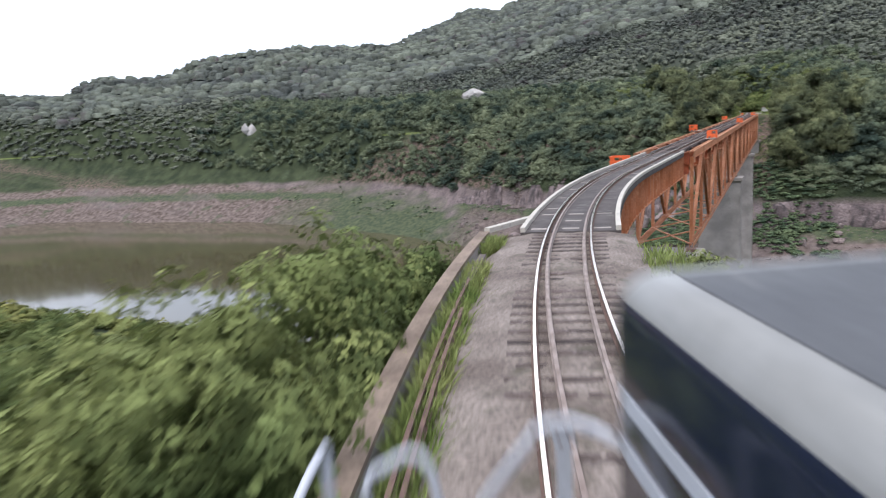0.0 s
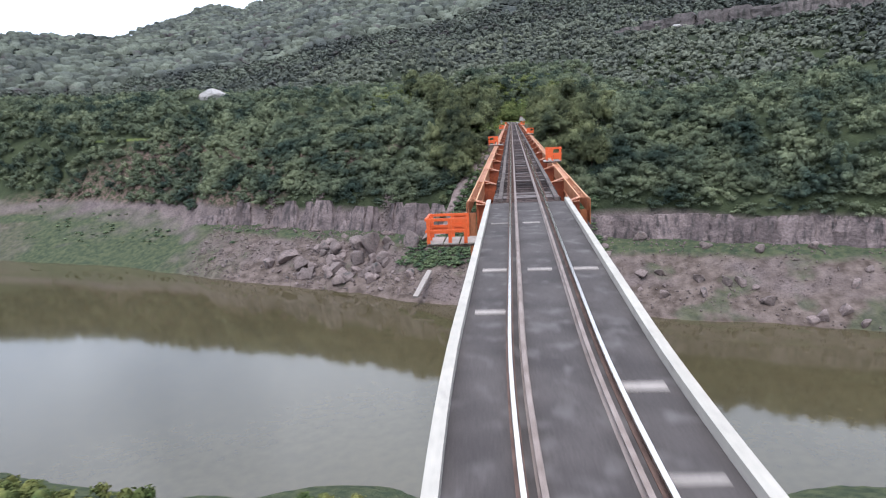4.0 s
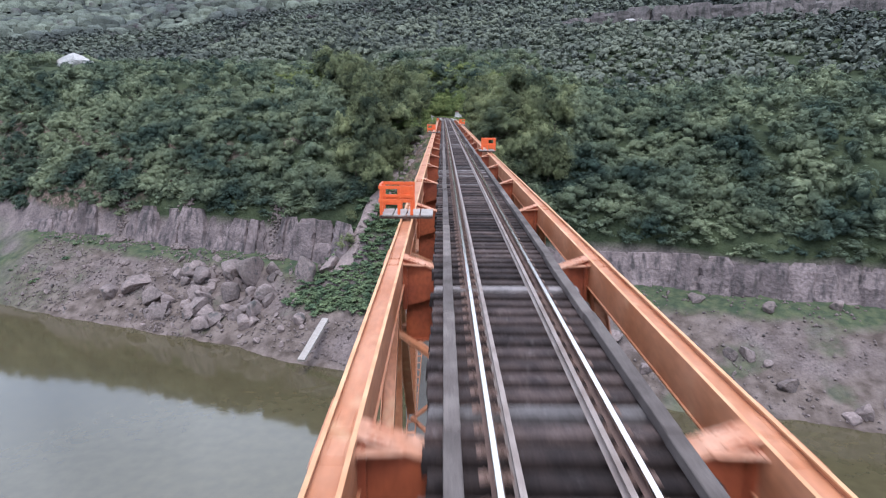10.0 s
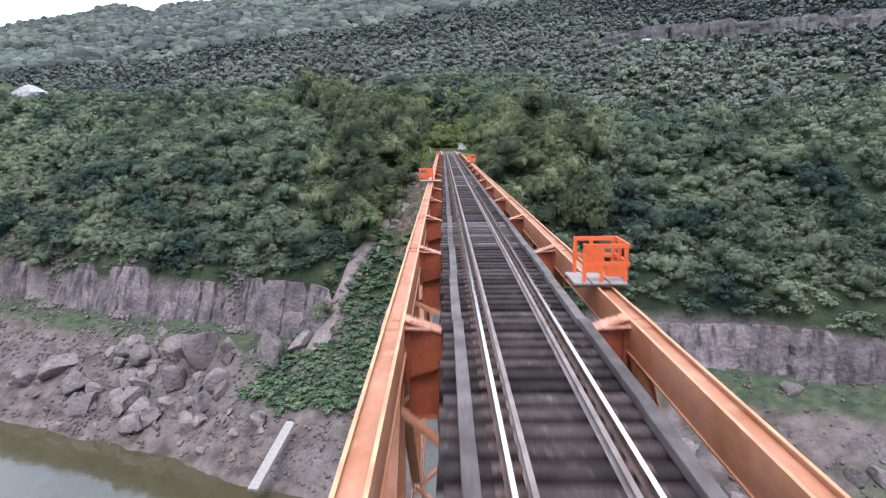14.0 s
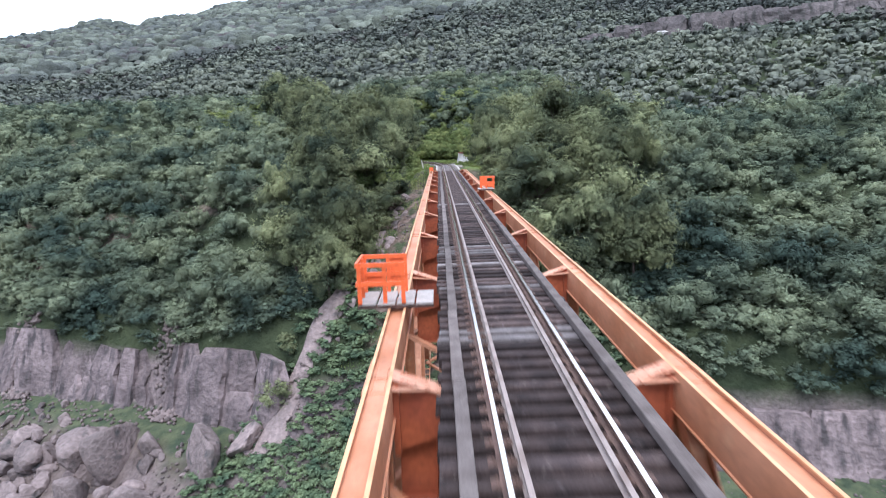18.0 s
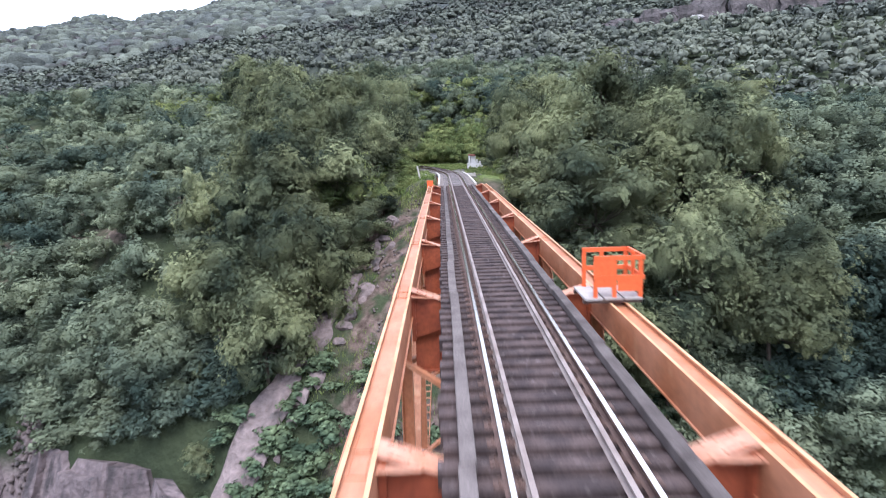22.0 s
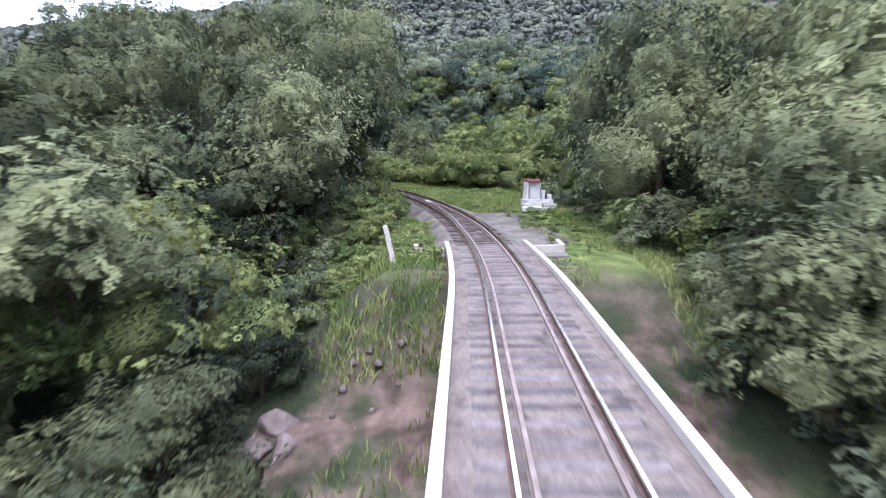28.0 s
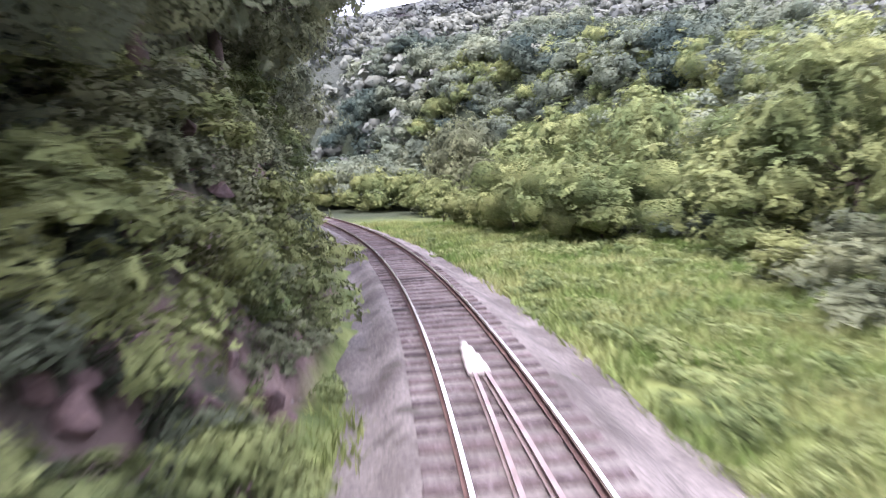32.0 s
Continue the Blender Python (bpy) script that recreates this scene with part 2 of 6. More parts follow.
SHRINE_WHITE = material("whitewashed_masonry", (0.52, 0.505, 0.49), rough=0.85, var=0.12, scale=2, fine=20, spot=(0.4, 0.36, 0.33), spot_at=(0.6, 0.75), bump=0.3, dist=0.03)
RED_CAP = material("red_brick_cap", (0.26, 0.10, 0.08), rough=0.9, var=0.25, scale=3, fine=25, bump=0.3, dist=0.03)
PALE_ROCK = material("pale_bare_rock", (0.42, 0.40, 0.385), rough=0.9, var=0.2, scale=0.2, fine=1.5, second=(0.36, 0.33, 0.31), spot=(0.16, 0.14, 0.13), spot_at=(0.6, 0.75), bump=0.6, dist=0.5)
WALL_BROWN = material("brown_stained_concrete", (0.23, 0.175, 0.135), rough=0.92, var=0.25, scale=0.8, fine=12, second=(0.15, 0.11, 0.085), bump=0.3, dist=0.05)
BARK = material("bark", (0.09, 0.066, 0.052), rough=0.9, var=0.3, scale=2, fine=20, bump=0.4, dist=0.03)
NAVY = material("navy_gloss_paint", (0.012, 0.016, 0.035), rough=0.12, var=0.1, scale=2, fine=30, bump=0.01, spec=0.6)
ROOF_GREY = material("dusty_grey_roof", (0.085, 0.085, 0.088), rough=0.45, var=0.25, scale=1.2, fine=18, second=(0.06, 0.06, 0.064), spot=(0.22, 0.21, 0.2), spot_at=(0.6, 0.8), bump=0.1, dist=0.01)
# pale colour that paints the sky's sheen on the rounded roof edge
ROOF_SHEEN = material("pale_roof_rim_sheen", (0.27, 0.268, 0.262), rough=0.32, var=0.14, scale=1.2, fine=18, second=(0.19, 0.185, 0.175), bump=0.05, dist=0.01)
GREY_STEEL = material("pale_grey_painted_steel", (0.45, 0.46, 0.50), rough=0.35, var=0.1, scale=6, fine=40, spot=(0.06, 0.05, 0.05), spot_at=(0.68, 0.72), bump=0.05, dist=0.004)

WATER = material("murky_water", (0.078, 0.064, 0.034), rough=0.06, var=0.12, scale=0.02, fine=0.5, bump=0.05, spec=0.8, dist=0.1)


# ground: grass, soil and rock by height and steepness, so bare where the lake has stood
def ground_material():
    m = bpy.data.materials.new("hillside_ground")
    m.use_nodes = True
    n, l = m.node_tree.nodes, m.node_tree.links
    b = n["Principled BSDF"]
    b.inputs["Roughness"].default_value, b.inputs["Specular IOR Level"].default_value = 0.95, 0.1
    g, split = n.new("ShaderNodeNewGeometry"), n.new("ShaderNodeSeparateXYZ")
    steep = n.new("ShaderNodeSeparateXYZ")
    l.new(g.outputs["Position"], split.inputs[0])
    l.new(g.outputs["Normal"], steep.inputs[0])

    def tex(scale, detail, stretch=(1, 1, 1)):
        t, mp = n.new("ShaderNodeTexNoise"), n.new("ShaderNodeMapping")
        mp.inputs["Scale"].default_value = stretch
        l.new(g.outputs["Position"], mp.inputs[0])
        l.new(mp.outputs[0], t.inputs["Vector"])
        t.inputs["Scale"].default_value, t.inputs["Detail"].default_value = scale, detail
        return t.outputs[0]

    def ramp(socket, a, ca, z, cz):
        r = n.new("ShaderNodeValToRGB")
        r.color_ramp.elements[0].position, r.color_ramp.elements[0].color = a, (*ca, 1)
        r.color_ramp.elements[1].position, r.color_ramp.elements[1].color = z, (*cz, 1)
        l.new(socket, r.inputs[0])
        return r.outputs[0]

    def mix(fac, a, c):
        x = n.new("ShaderNodeMix")
        x.data_type = "RGBA"
        l.new(fac, x.inputs[0]), l.new(a, x.inputs[6]), l.new(c, x.inputs[7])
        return x.outputs[2]

    def span(socket, lo, hi, a=0.0, c=1.0):
        r = n.new("ShaderNodeMapRange")
        r.inputs[1].default_value, r.inputs[2].default_value, r.inputs[3].default_value, r.inputs[4].default_value = lo, hi, a, c
        l.new(socket, r.inputs[0])
        return r.outputs[0]

    def add(a, c, op="ADD"):
        x = n.new("ShaderNodeMath")
        x.operation = op
        l.new(a, x.inputs[0]), l.new(c, x.inputs[1])
        return x.outputs[0]

    rock = mix(tex(0.9, 6), ramp(tex(0.22, 6, (1, 1, 0.35)), 0.38, (0.088, 0.068, 0.065), 0.62, (0.215, 0.166, 0.156)), ramp(tex(2.0, 5), 0.35, (0.08, 0.065, 0.063), 0.6, (0.21, 0.17, 0.168)))
    soil = ramp(tex(0.35, 7), 0.35, (0.076, 0.057, 0.048), 0.65, (0.182, 0.142, 0.125))
    grass = ramp(tex(0.5, 7), 0.35, (0.042, 0.055, 0.034), 0.66, (0.092, 0.102, 0.056))
    wood = ramp(tex(0.12, 6), 0.35, (0.028, 0.036, 0.02), 0.65, (0.055, 0.066, 0.034))
    west = span(add(split.outputs["X"], span(tex(0.05, 4), 0, 1, -45, 45)), -105, -150)
    west = add(west, span(add(split.outputs["X"], span(tex(0.03, 4), 0, 1, -60, 60)), -300, -220), "MULTIPLY")
    flat = add(span(add(split.outputs["Z"], span(tex(0.09, 4), 0, 1, -2.5, 2.5)), -40.5, -39), span(add(split.outputs["Z"], span(tex(0.07, 4), 0, 1, -2.0, 2.0)), -34.5, -36.5), "MULTIPLY")
    south = span(split.outputs["Y"], 175, 165)
    green = add(add(span(tex(0.07, 6), 0.55, 0.62, 0, 0.7), flat, "MAXIMUM"), add(west, south, "MAXIMUM"), "MAXIMUM")
    low = mix(green, soil, grass)
    rocky = mix(span(steep.outputs["Z"], 0.86, 0.74), low, rock)
    high = mix(span(tex(0.08, 5), 0.58, 0.7, 0, 0.6), wood, grass)
    # ground under the far woods, greyed to go with their hazed leaf colour
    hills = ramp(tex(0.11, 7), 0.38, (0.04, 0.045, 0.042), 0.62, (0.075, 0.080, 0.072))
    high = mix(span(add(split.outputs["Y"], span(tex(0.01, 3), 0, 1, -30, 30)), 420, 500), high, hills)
    meadow = add(add(span(split.outputs["Y"], 279, 284), span(split.outputs["Y"], 365, 350), "MULTIPLY"), add(span(split.outputs["Z"], 0.3, -0.3), span(split.outputs["Z"], -1.4, -1.0), "MULTIPLY"), "MULTIPLY")
    high = mix(meadow, high, ramp(tex(0.8, 7), 0.36, (0.085, 0.115, 0.035), 0.64, (0.19, 0.22, 0.07)))
    bank = add(span(add(split.outputs["X"], span(tex(0.2, 4), 0, 1, -3, 3)), -13.5, -10.5), span(split.outputs["X"], 8.5, 5.5), "MULTIPLY")
    bank = add(bank, add(span(split.outputs["Y"], 236, 244), span(split.outputs["Y"], 283, 277), "MULTIPLY"), "MULTIPLY")
    red = ramp(tex(1.1, 7), 0.35, (0.075, 0.052, 0.042), 0.65, (0.20, 0.145, 0.12))
    cut = add(span(steep.outputs["Z"], 0.9, 0.82), span(split.outputs["Y"], 282, 288), "MULTIPLY")
    bank = add(bank, add(cut, span(split.outputs["Y"], 350, 340), "MULTIPLY"), "MAXIMUM")
    high = mix(add(bank, span(tex(0.45, 6), 0.4, 0.55), "MULTIPLY"), high, red)
    level = add(split.outputs["Z"], span(tex(0.04, 4), 0, 1, -3, 3))
    colour = mix(span(level, -31, -28.5), rocky, high)
    l.new(colour, b.inputs["Base Color"])
    relief = n.new("ShaderNodeBump")
    relief.inputs["Strength"].default_value, relief.inputs["Distance"].default_value = 0.9, 0.6
    l.new(tex(1.2, 8), relief.inputs["Height"])
    l.new(relief.outputs[0], b.inputs["Normal"])
    return m


GROUND = ground_material()


# ---- building helpers ----
def mesh_of(name, bm, mat):
    me = bpy.data.meshes.new(name)
    bm.to_mesh(me)
    bm.free()
    me.materials.append(mat)
    return me


def part(name, bm, mat, parent, label=""):
    """A bmesh as one mesh object under a thing or a part."""
    ob = new(name, mesh_of(name, bm, mat))
    ob.parent = parent
    return tagged(ob, label)


def piece(name, me, parent, m, label=""):
    """One more object on a mesh that alike pieces share."""
    ob = new(name, me)
    ob.parent, ob.matrix_basis = parent, m
    return tagged(ob, label)


def empty(name, m, label, category, group="", kind=""):
    ob = new(name)
    ob.matrix_basis = m
    return tagged(ob, label, category, group, kind)


def box(bm, c, s, rot=None, bevel=0.0):
    """A box of size s about c, its edges cut by bevel."""
    m = Matrix.Translation(c) @ (rot.to_4x4() if rot else Matrix()) @ Matrix.Diagonal((*s, 1))
    v = bmesh.ops.create_cube(bm, size=1.0, matrix=m)["verts"]
    if bevel:
        edges = {e for x in v for e in x.link_edges}
        bmesh.ops.bevel(bm, geom=list(edges), offset=bevel, segments=1, affect="EDGES", profile=0.5)
    return bm


def bar(bm, a, c, w, h, up=(0, 0, 1)):
    """A rectangular bar from a to c."""
    a, c = Vector(a), Vector(c)
    y = (c - a).normalized()
    x = y.cross(Vector(up)).normalized()
    rot = Matrix((x, y, x.cross(y))).transposed()
    return box(bm, (a + c) / 2, (w, (c - a).length, h), rot)


def tube(bm, pts, radii, sides=8):
    """A round tube along pts with closed ends."""
    pts = [Vector(p) for p in pts]
    rings = []
    side = None
    for i, p in enumerate(pts):
        d = (pts[min(i + 1, len(pts) - 1)] - pts[max(i - 1, 0)]).normalized()
        if side is None:
            side = d.orthogonal().normalized()
        side = (side - d * side.dot(d)).normalized()
        other = d.cross(side)
        rad = radii[i] if hasattr(radii, "__len__") else radii
        rings.append([bm.verts.new(p + rad * (math.cos(k * 2 * math.pi / sides) * side + math.sin(k * 2 * math.pi / sides) * other)) for k in range(sides)])
    for r0, r1 in zip(rings, rings[1:]):
        for k in range(sides):
            bm.faces.new((r0[k], r0[(k + 1) % sides], r1[(k + 1) % sides], r1[k])).smooth = True
    bm.faces.new(rings[0][::-1]), bm.faces.new(rings[-1])
    return bm


def sweep(bm, line, section, closed=True):
    """A section of (sideways, up) points swept along a flat line of (x, y, z, yaw)."""
    rings = []
    for x, y, z, a in line:
        rings.append([bm.verts.new((x + s * math.cos(a), y + s * math.sin(a), z + u)) for s, u in section])
    n = len(section)
    for r0, r1 in zip(rings, rings[1:]):
        for k in range(n if closed else n - 1):
            bm.faces.new((r0[k], r0[(k + 1) % n], r1[(k + 1) % n], r1[k]))
    if closed:
        bm.faces.new(rings[0]), bm.faces.new(rings[-1][::-1])
    return bm


def mesh_from(name, verts, faces, mat, smooth=False):
    """A mesh from arrays: verts (n, 3), faces (m, 3 or 4)."""
    me = bpy.data.meshes.new(name)
    k = faces.shape[1]
    me.vertices.add(len(verts))
    me.vertices.foreach_set("co", np.ascontiguousarray(verts, dtype=np.float32).ravel())
    me.loops.add(faces.size)
    me.loops.foreach_set("vertex_index", np.ascontiguousarray(faces, dtype=np.int32).ravel())
    me.polygons.add(len(faces))
    me.polygons.foreach_set("loop_start", np.arange(0, faces.size, k, dtype=np.int32))
    if smooth:
        me.polygons.foreach_set("use_smooth", np.ones(len(faces), dtype=bool))
    me.update(calc_edges=True)
    me.materials.append(mat)
    return me


def lattice(ix, iy, seed):
    h = (ix * 374761393 + iy * 668265263 + seed * 974634777) & 0x7FFFFFFF
    h = ((h ^ (h >> 13)) * 1274126177) & 0x7FFFFFFF
    return ((h ^ (h >> 16)) & 0xFFFF) / 65535.0


def wave(x, y, size, seed=0, octaves=4):
    """Smooth noise of about -1 to 1, with its coarsest hills size metres wide."""
    x, y = np.asarray(x, float) / size, np.asarray(y, float) / size
    total, amp = 0.0, 1.0
    for o in range(octaves):
        ix, iy = np.floor(x).astype(np.int64), np.floor(y).astype(np.int64)
        fx, fy = x - ix, y - iy
        fx, fy = fx * fx * (3 - 2 * fx), fy * fy * (3 - 2 * fy)
        a, b2 = lattice(ix, iy, seed + o), lattice(ix + 1, iy, seed + o)
        c, d = lattice(ix, iy + 1, seed + o), lattice(ix + 1, iy + 1, seed + o)
        total = total + amp * (2 * ((a * (1 - fx) + b2 * fx) * (1 - fy) + (c * (1 - fx) + d * fx) * fy) - 1)
        x, y, amp = x * 2.03 + 17.1, y * 2.03 + 5.7, amp * 0.5
    return total / 1.6


# ---- the plan ----
LAKE = -52.5
DECK_A, TRUSS_A, TRUSS_B, DECK_B = 22.0, 63.0, 258.4, 284.4
PANELS = 23
PANEL = (TRUSS_B - TRUSS_A) / PANELS


def centre(y):
    """The track's middle line: a curve, the straight bridge, a curve."""
    return np.where(y < 46, 0.00515 * (46 - y) ** 2, np.where(y > 273, -0.003355 * (y - 273) ** 2, 0.0))


def track_yaw(y):
    slope = -0.0103 * (46 - y) if y < 46 else (-0.00671 * (y - 273) if y > 273 else 0.0)
    return math.atan2(-slope, 1.0)


def track_line(a, b, step, dz=0.0, shift=0.0):
    out = []
    for y in np.linspace(a, b, max(2, int((b - a) / step) + 1)):
        w = track_yaw(y)
        out.append((float(centre(y)) + shift * math.cos(w), y + shift * math.sin(w), dz, w))
    return out


def far_shore(x):
    return np.interp(x, [-2500, -900, -404, -288, -172, -134, -102, -68, -50, -32, -22, 0, 45, 100, 300, 900], [240, 300, 327, 323, 282, 264, 251, 237, 231, 222, 218, 213, 202, 185, 150, 120])


def recess(x):
    """How far the cliff draws back towards the gully beside the bridge."""
    return np.interp(x, [-60, -40, -32, -22, -14, 0, 10, 20], [0, 0, 2.5, 5, 6, 4, 3, 0])


def height(x, y):
    """The ground's height at (x, y), from numpy arrays."""
    x, y = np.asarray(x, float), np.asarray(y, float)
    # near bank, falling to the lake
    near = 122 + 6 * wave(x, y, 60, 3)
    zn = LAKE + (near - y) * 0.42
    zn = np.where(zn > -4, -4 + (zn + 4) * 0.45, zn) + 1.2 * wave(x, y, 14, 5)
    zn = np.minimum(zn, 10 + np.maximum(0, -y - 60) * 0.25 + 8 * wave(x, y, 120, 9))
    # far bank: rocky slope, bench, cliff, wooded slope, crest
    s = (y - far_shore(x)) * 0.93 + 2.2 * wave(x, y, 26, 11) + 1.0 * wave(x, y, 7, 12, 3)
    prof_s = [-30, 0, 10, 20, 23, 29.5, 31.5, 33.5, 44, 52, 62, 75, 95, 125, 170, 260]
    prof_z = [-66, -52.5, -47, -40, -38.5, -37, -29, -24.2, -15.5, -8.5, -2.5, 1.5, 5, 3, -2, 2]
    soft_z = [-66, -52.5, -48, -43, -41.5, -37, -35.5, -34, -22, -11, -3.5, 1.5, 5, 3, -2, 2]
    ramp_z = [-66, -52.5, -45, -35.5, -32.5, -25, -22.5, -19.5, -11, -6, -2.5, 1.5, 5, 3, -2, 2]
    rocky = np.clip((x + 150) / 25, 0, 1)
    s = s - recess(x) * 0.93 * np.clip((s - 10) / 15, 0, 1)
    ramp = np.clip((x + 33) / 12, 0, 1) * np.clip((16 - x) / 8, 0, 1)
    zf = np.interp(s, prof_s, prof_z) * rocky + np.interp(s, prof_s, soft_z) * (1 - rocky)
    zf = zf * (1 - ramp) + np.interp(s, prof_s, ramp_z) * ramp
    zf = zf + np.where(s > 35, 1.4, 0.55) * wave(x, y, 12, 21) + 0.35 * wave(x, y, 3.5, 22, 3) * (s > -2)
    zf = zf + np.clip((s - 60) / 60, 0, 1) * 5 * wave(x, y, 90, 31)
    # hills beyond, up to the ridge
    az, r = np.degrees(np.arctan2(x, y)), np.hypot(x, y)
    reach = np.interp(az, [-180, -90, -60, -40, -30, -25, -18, -10, 0, 15, 40, 180], [900, 900, 1000, 1000, 1250, 1700, 1750, 1700, 1600, 1500, 1400, 900])
    rise = np.interp(az, [-180, -90, -62, -57.5, -55, -50, -47, -40, -36, -31, -29.5, -26.7, -25, -23.7, -21.8, -21, -18, -15.6, -10, 0, 20, 60, 120, 180], [3, 3, 4.0, 3.8, 5.0, 5.1, 6.1, 6.8, 6.9, 6.8, 7.5, 8.2, 9.0, 9.3, 8.9, 9.5, 9.8, 10.7, 11.5, 12.8, 15, 13, 5, 3])
    top = reach * np.tan(np.radians(rise)) + 4
    k = np.clip((r - 340) / (reach - 340), 0, 1)
    power = np.interp(az, [-180, -40, -25, 0, 180], [1.6, 1.6, 1.15, 0.97, 0.97])
    ridge = top * k ** power + np.clip(1 - k, 0, 1) * np.clip(k * 6, 0, 1) * 11 * wave(x, y, 130, 42) + 2.5 * k * wave(x, y, 40, 43)
    fall = np.clip((r - reach) / 1200, 0, 1)
    zf = zf + ridge * (1 - fall * 0.9) * (y > -60)
    z = np.where(y > (near + far_shore(x)) / 2, zf, zn)
    # a rocky cut beside the curve, low ground ahead of it
    z = z + np.where(y > 285, np.clip((y - 290) / 12, 0, 1) * 2.2 * np.exp(-((x - centre(np.clip(y, -60, 420)) + 9) / 6.0) ** 2) * np.clip((335 - y) / 15, 0, 1), 0)
    # the line's own shelf at both ends
    off = x - centre(np.clip(y, -60, 420))
    start = np.clip((24 - y) / 3, 0, 1) * np.clip((y + 200) / 30, 0, 1)
    a = np.clip((np.abs(off) - 3.6) / 3.5, 0, 1)
    z = np.where(start > 0, z * (1 - start * (1 - a)) + (-0.55) * start * (1 - a), z)
    end = np.clip((y - 277.5) / 4, 0, 1) * np.clip((470 - y) / 40, 0, 1)
    left = np.clip((-off - np.interp(y, [285, 296], [3.6, 3.0])) / np.interp(y, [285, 300], [5.0, 3.4]), 0, 1)
    right = np.clip((off - np.interp(y, [277, 300, 315], [3.0, 9.0, 24.0])) / np.interp(y, [277, 315], [5.0, 20.0]), 0, 1)
    b2 = np.where(off < 0, left, right)
    b2 = b2 * b2 * (3 - 2 * b2)
    mound = 0.6 * np.exp(-((x - 3.8) ** 2 + (y - 301) ** 2) / 7.0)
    return z * (1 - end * (1 - b2)) + (-0.75) * end * (1 - b2) + mound


# ---- ground, one sheet ----
def spread(lo, a, b, hi, step, growth):
    mid = list(np.arange(a, b + step, step))
    for side, lim in ((-1, lo), (1, hi)):
        d, p = step, mid[0] if side < 0 else mid[-1]
        while side * (lim - p) > 0:
            d *= growth
            p += side * d
            mid = [p] + mid if side < 0 else mid + [p]
    return np.array(mid)


gx, gy = spread(-3600, -135, 75, 3600, 1.5, 1.045), spread(-2600, -24, 345, 3600, 1.5, 1.04)
GX, GY = np.meshgrid(gx, gy)
GZ = height(GX, GY)
nx, ny = len(gx), len(gy)
idx = np.arange(nx * ny).reshape(ny, nx)
quads = np.stack([idx[:-1, :-1], idx[:-1, 1:], idx[1:, 1:], idx[1:, :-1]], -1).reshape(-1, 4)
ground = new("ground", mesh_from("ground", np.stack([GX, GY, GZ], -1).reshape(-1, 3), quads, GROUND, True))
tagged(ground, "grassy and rocky hillsides round a low reservoir", "ground", kind="structure")

bm = bmesh.new()
box(bm, (-700, 215, LAKE - 1.0), (3600, 420, 2.0))
water = new("water", mesh_of("water", bm, WATER))
tagged(water, "calm murky olive-brown reservoir reflecting the sky", "water", kind="structure")

# ---- truss bridge ----
bridge = empty("truss_bridge", Matrix(), "orange painted steel deck truss railway bridge on concrete piers", "bridge")
TRUSS_H, CH_IN, CH_OUT, CH_TOP = 9.0, 2.27, 2.67, -0.03
CH_MID = (CH_IN + CH_OUT) / 2


def chord_mesh(ladder):
    bm2 = bmesh.new()
    n = PANEL - 0.02
    for x in (-0.19, 0.19):
        box(bm2, (x, 0, -0.34), (0.03, n, 0.68))
        box(bm2, (x * 0.92, 0, -0.008), (0.055, n, 0.022))
        box(bm2, (x * 1.12, 0, -0.67), (0.06, n, 0.03))
    if ladder:
        for i in range(20):
            box(bm2, (0, (i - 9.5) * n / 20, -0.05), (0.34, 0.09, 0.02))
    else:
        box(bm2, (0, 0, -0.1), (0.35, n, 0.02))
        for y in (-n / 2 + 0.3, n / 2 - 0.3):
            box(bm2, (0, y, -0.08), (0.35, 0.5, 0.02))
            for i in range(5):
                for x in (-0.1, 0.1):
                    box(bm2, (x, y - 0.2 + 0.1 * i, -0.066), (0.025, 0.025, 0.01))
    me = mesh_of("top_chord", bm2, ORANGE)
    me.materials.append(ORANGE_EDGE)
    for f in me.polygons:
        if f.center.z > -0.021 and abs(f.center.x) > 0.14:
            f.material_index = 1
    return me


chord_plain, chord_ladder = chord_mesh(False), chord_mesh(True)
lowm = bmesh.new()
for sx in (-0.17, 0.17):
    box(lowm, (sx, 0, 0), (0.03, PANEL - 0.02, 0.45))
for k in range(10):
    box(lowm, (0, (k - 4.5) * PANEL / 10, 0.2), (0.31, 0.12, 0.02))
low_chord = mesh_of("bottom_chord", lowm, ORANGE)


def member(length):
    bm2 = bmesh.new()
    for x in (-0.14, 0.14):
        box(bm2, (x, 0, 0), (0.025, 0.3, length))
    box(bm2, (0, 0, 0), (0.26, 0.02, length))
    return mesh_of("post", bm2, ORANGE)


post_me = member(TRUSS_H - 0.9)
diag_len = math.hypot(PANEL, TRUSS_H - 0.6)
diag_me = member(diag_len - 0.9)
# knee bracket: sloping plate between the chord and the end of the floor beam
brm = bmesh.new()
for t in (-0.16, 0.16):
    f = [brm.verts.new((u, t + w, z)) for w in (-0.012, 0.012) for u, z in ((0, -0.03), (0.16, -0.02), (0.82, -0.34), (0.82, -1.0), (0, -1.25))]
    brm.faces.new(f[:5][::-1]), brm.faces.new(f[5:])
    for k in range(5):
        brm.faces.new((f[k], f[(k + 1) % 5], f[5 + (k + 1) % 5], f[5 + k]))
box(brm, (0.05, 0, -0.7), (0.1, 0.5, 1.2))
bracket_me = mesh_of("knee_bracket", brm, ORANGE_RED_SHADED)
brm = bmesh.new()
bar(brm, (0.0, 0, 0.0), (0.86, 0, -0.3), 0.46, 0.022)
box(brm, (0.02, 0, -0.12), (0.06, 0.8, 0.03))
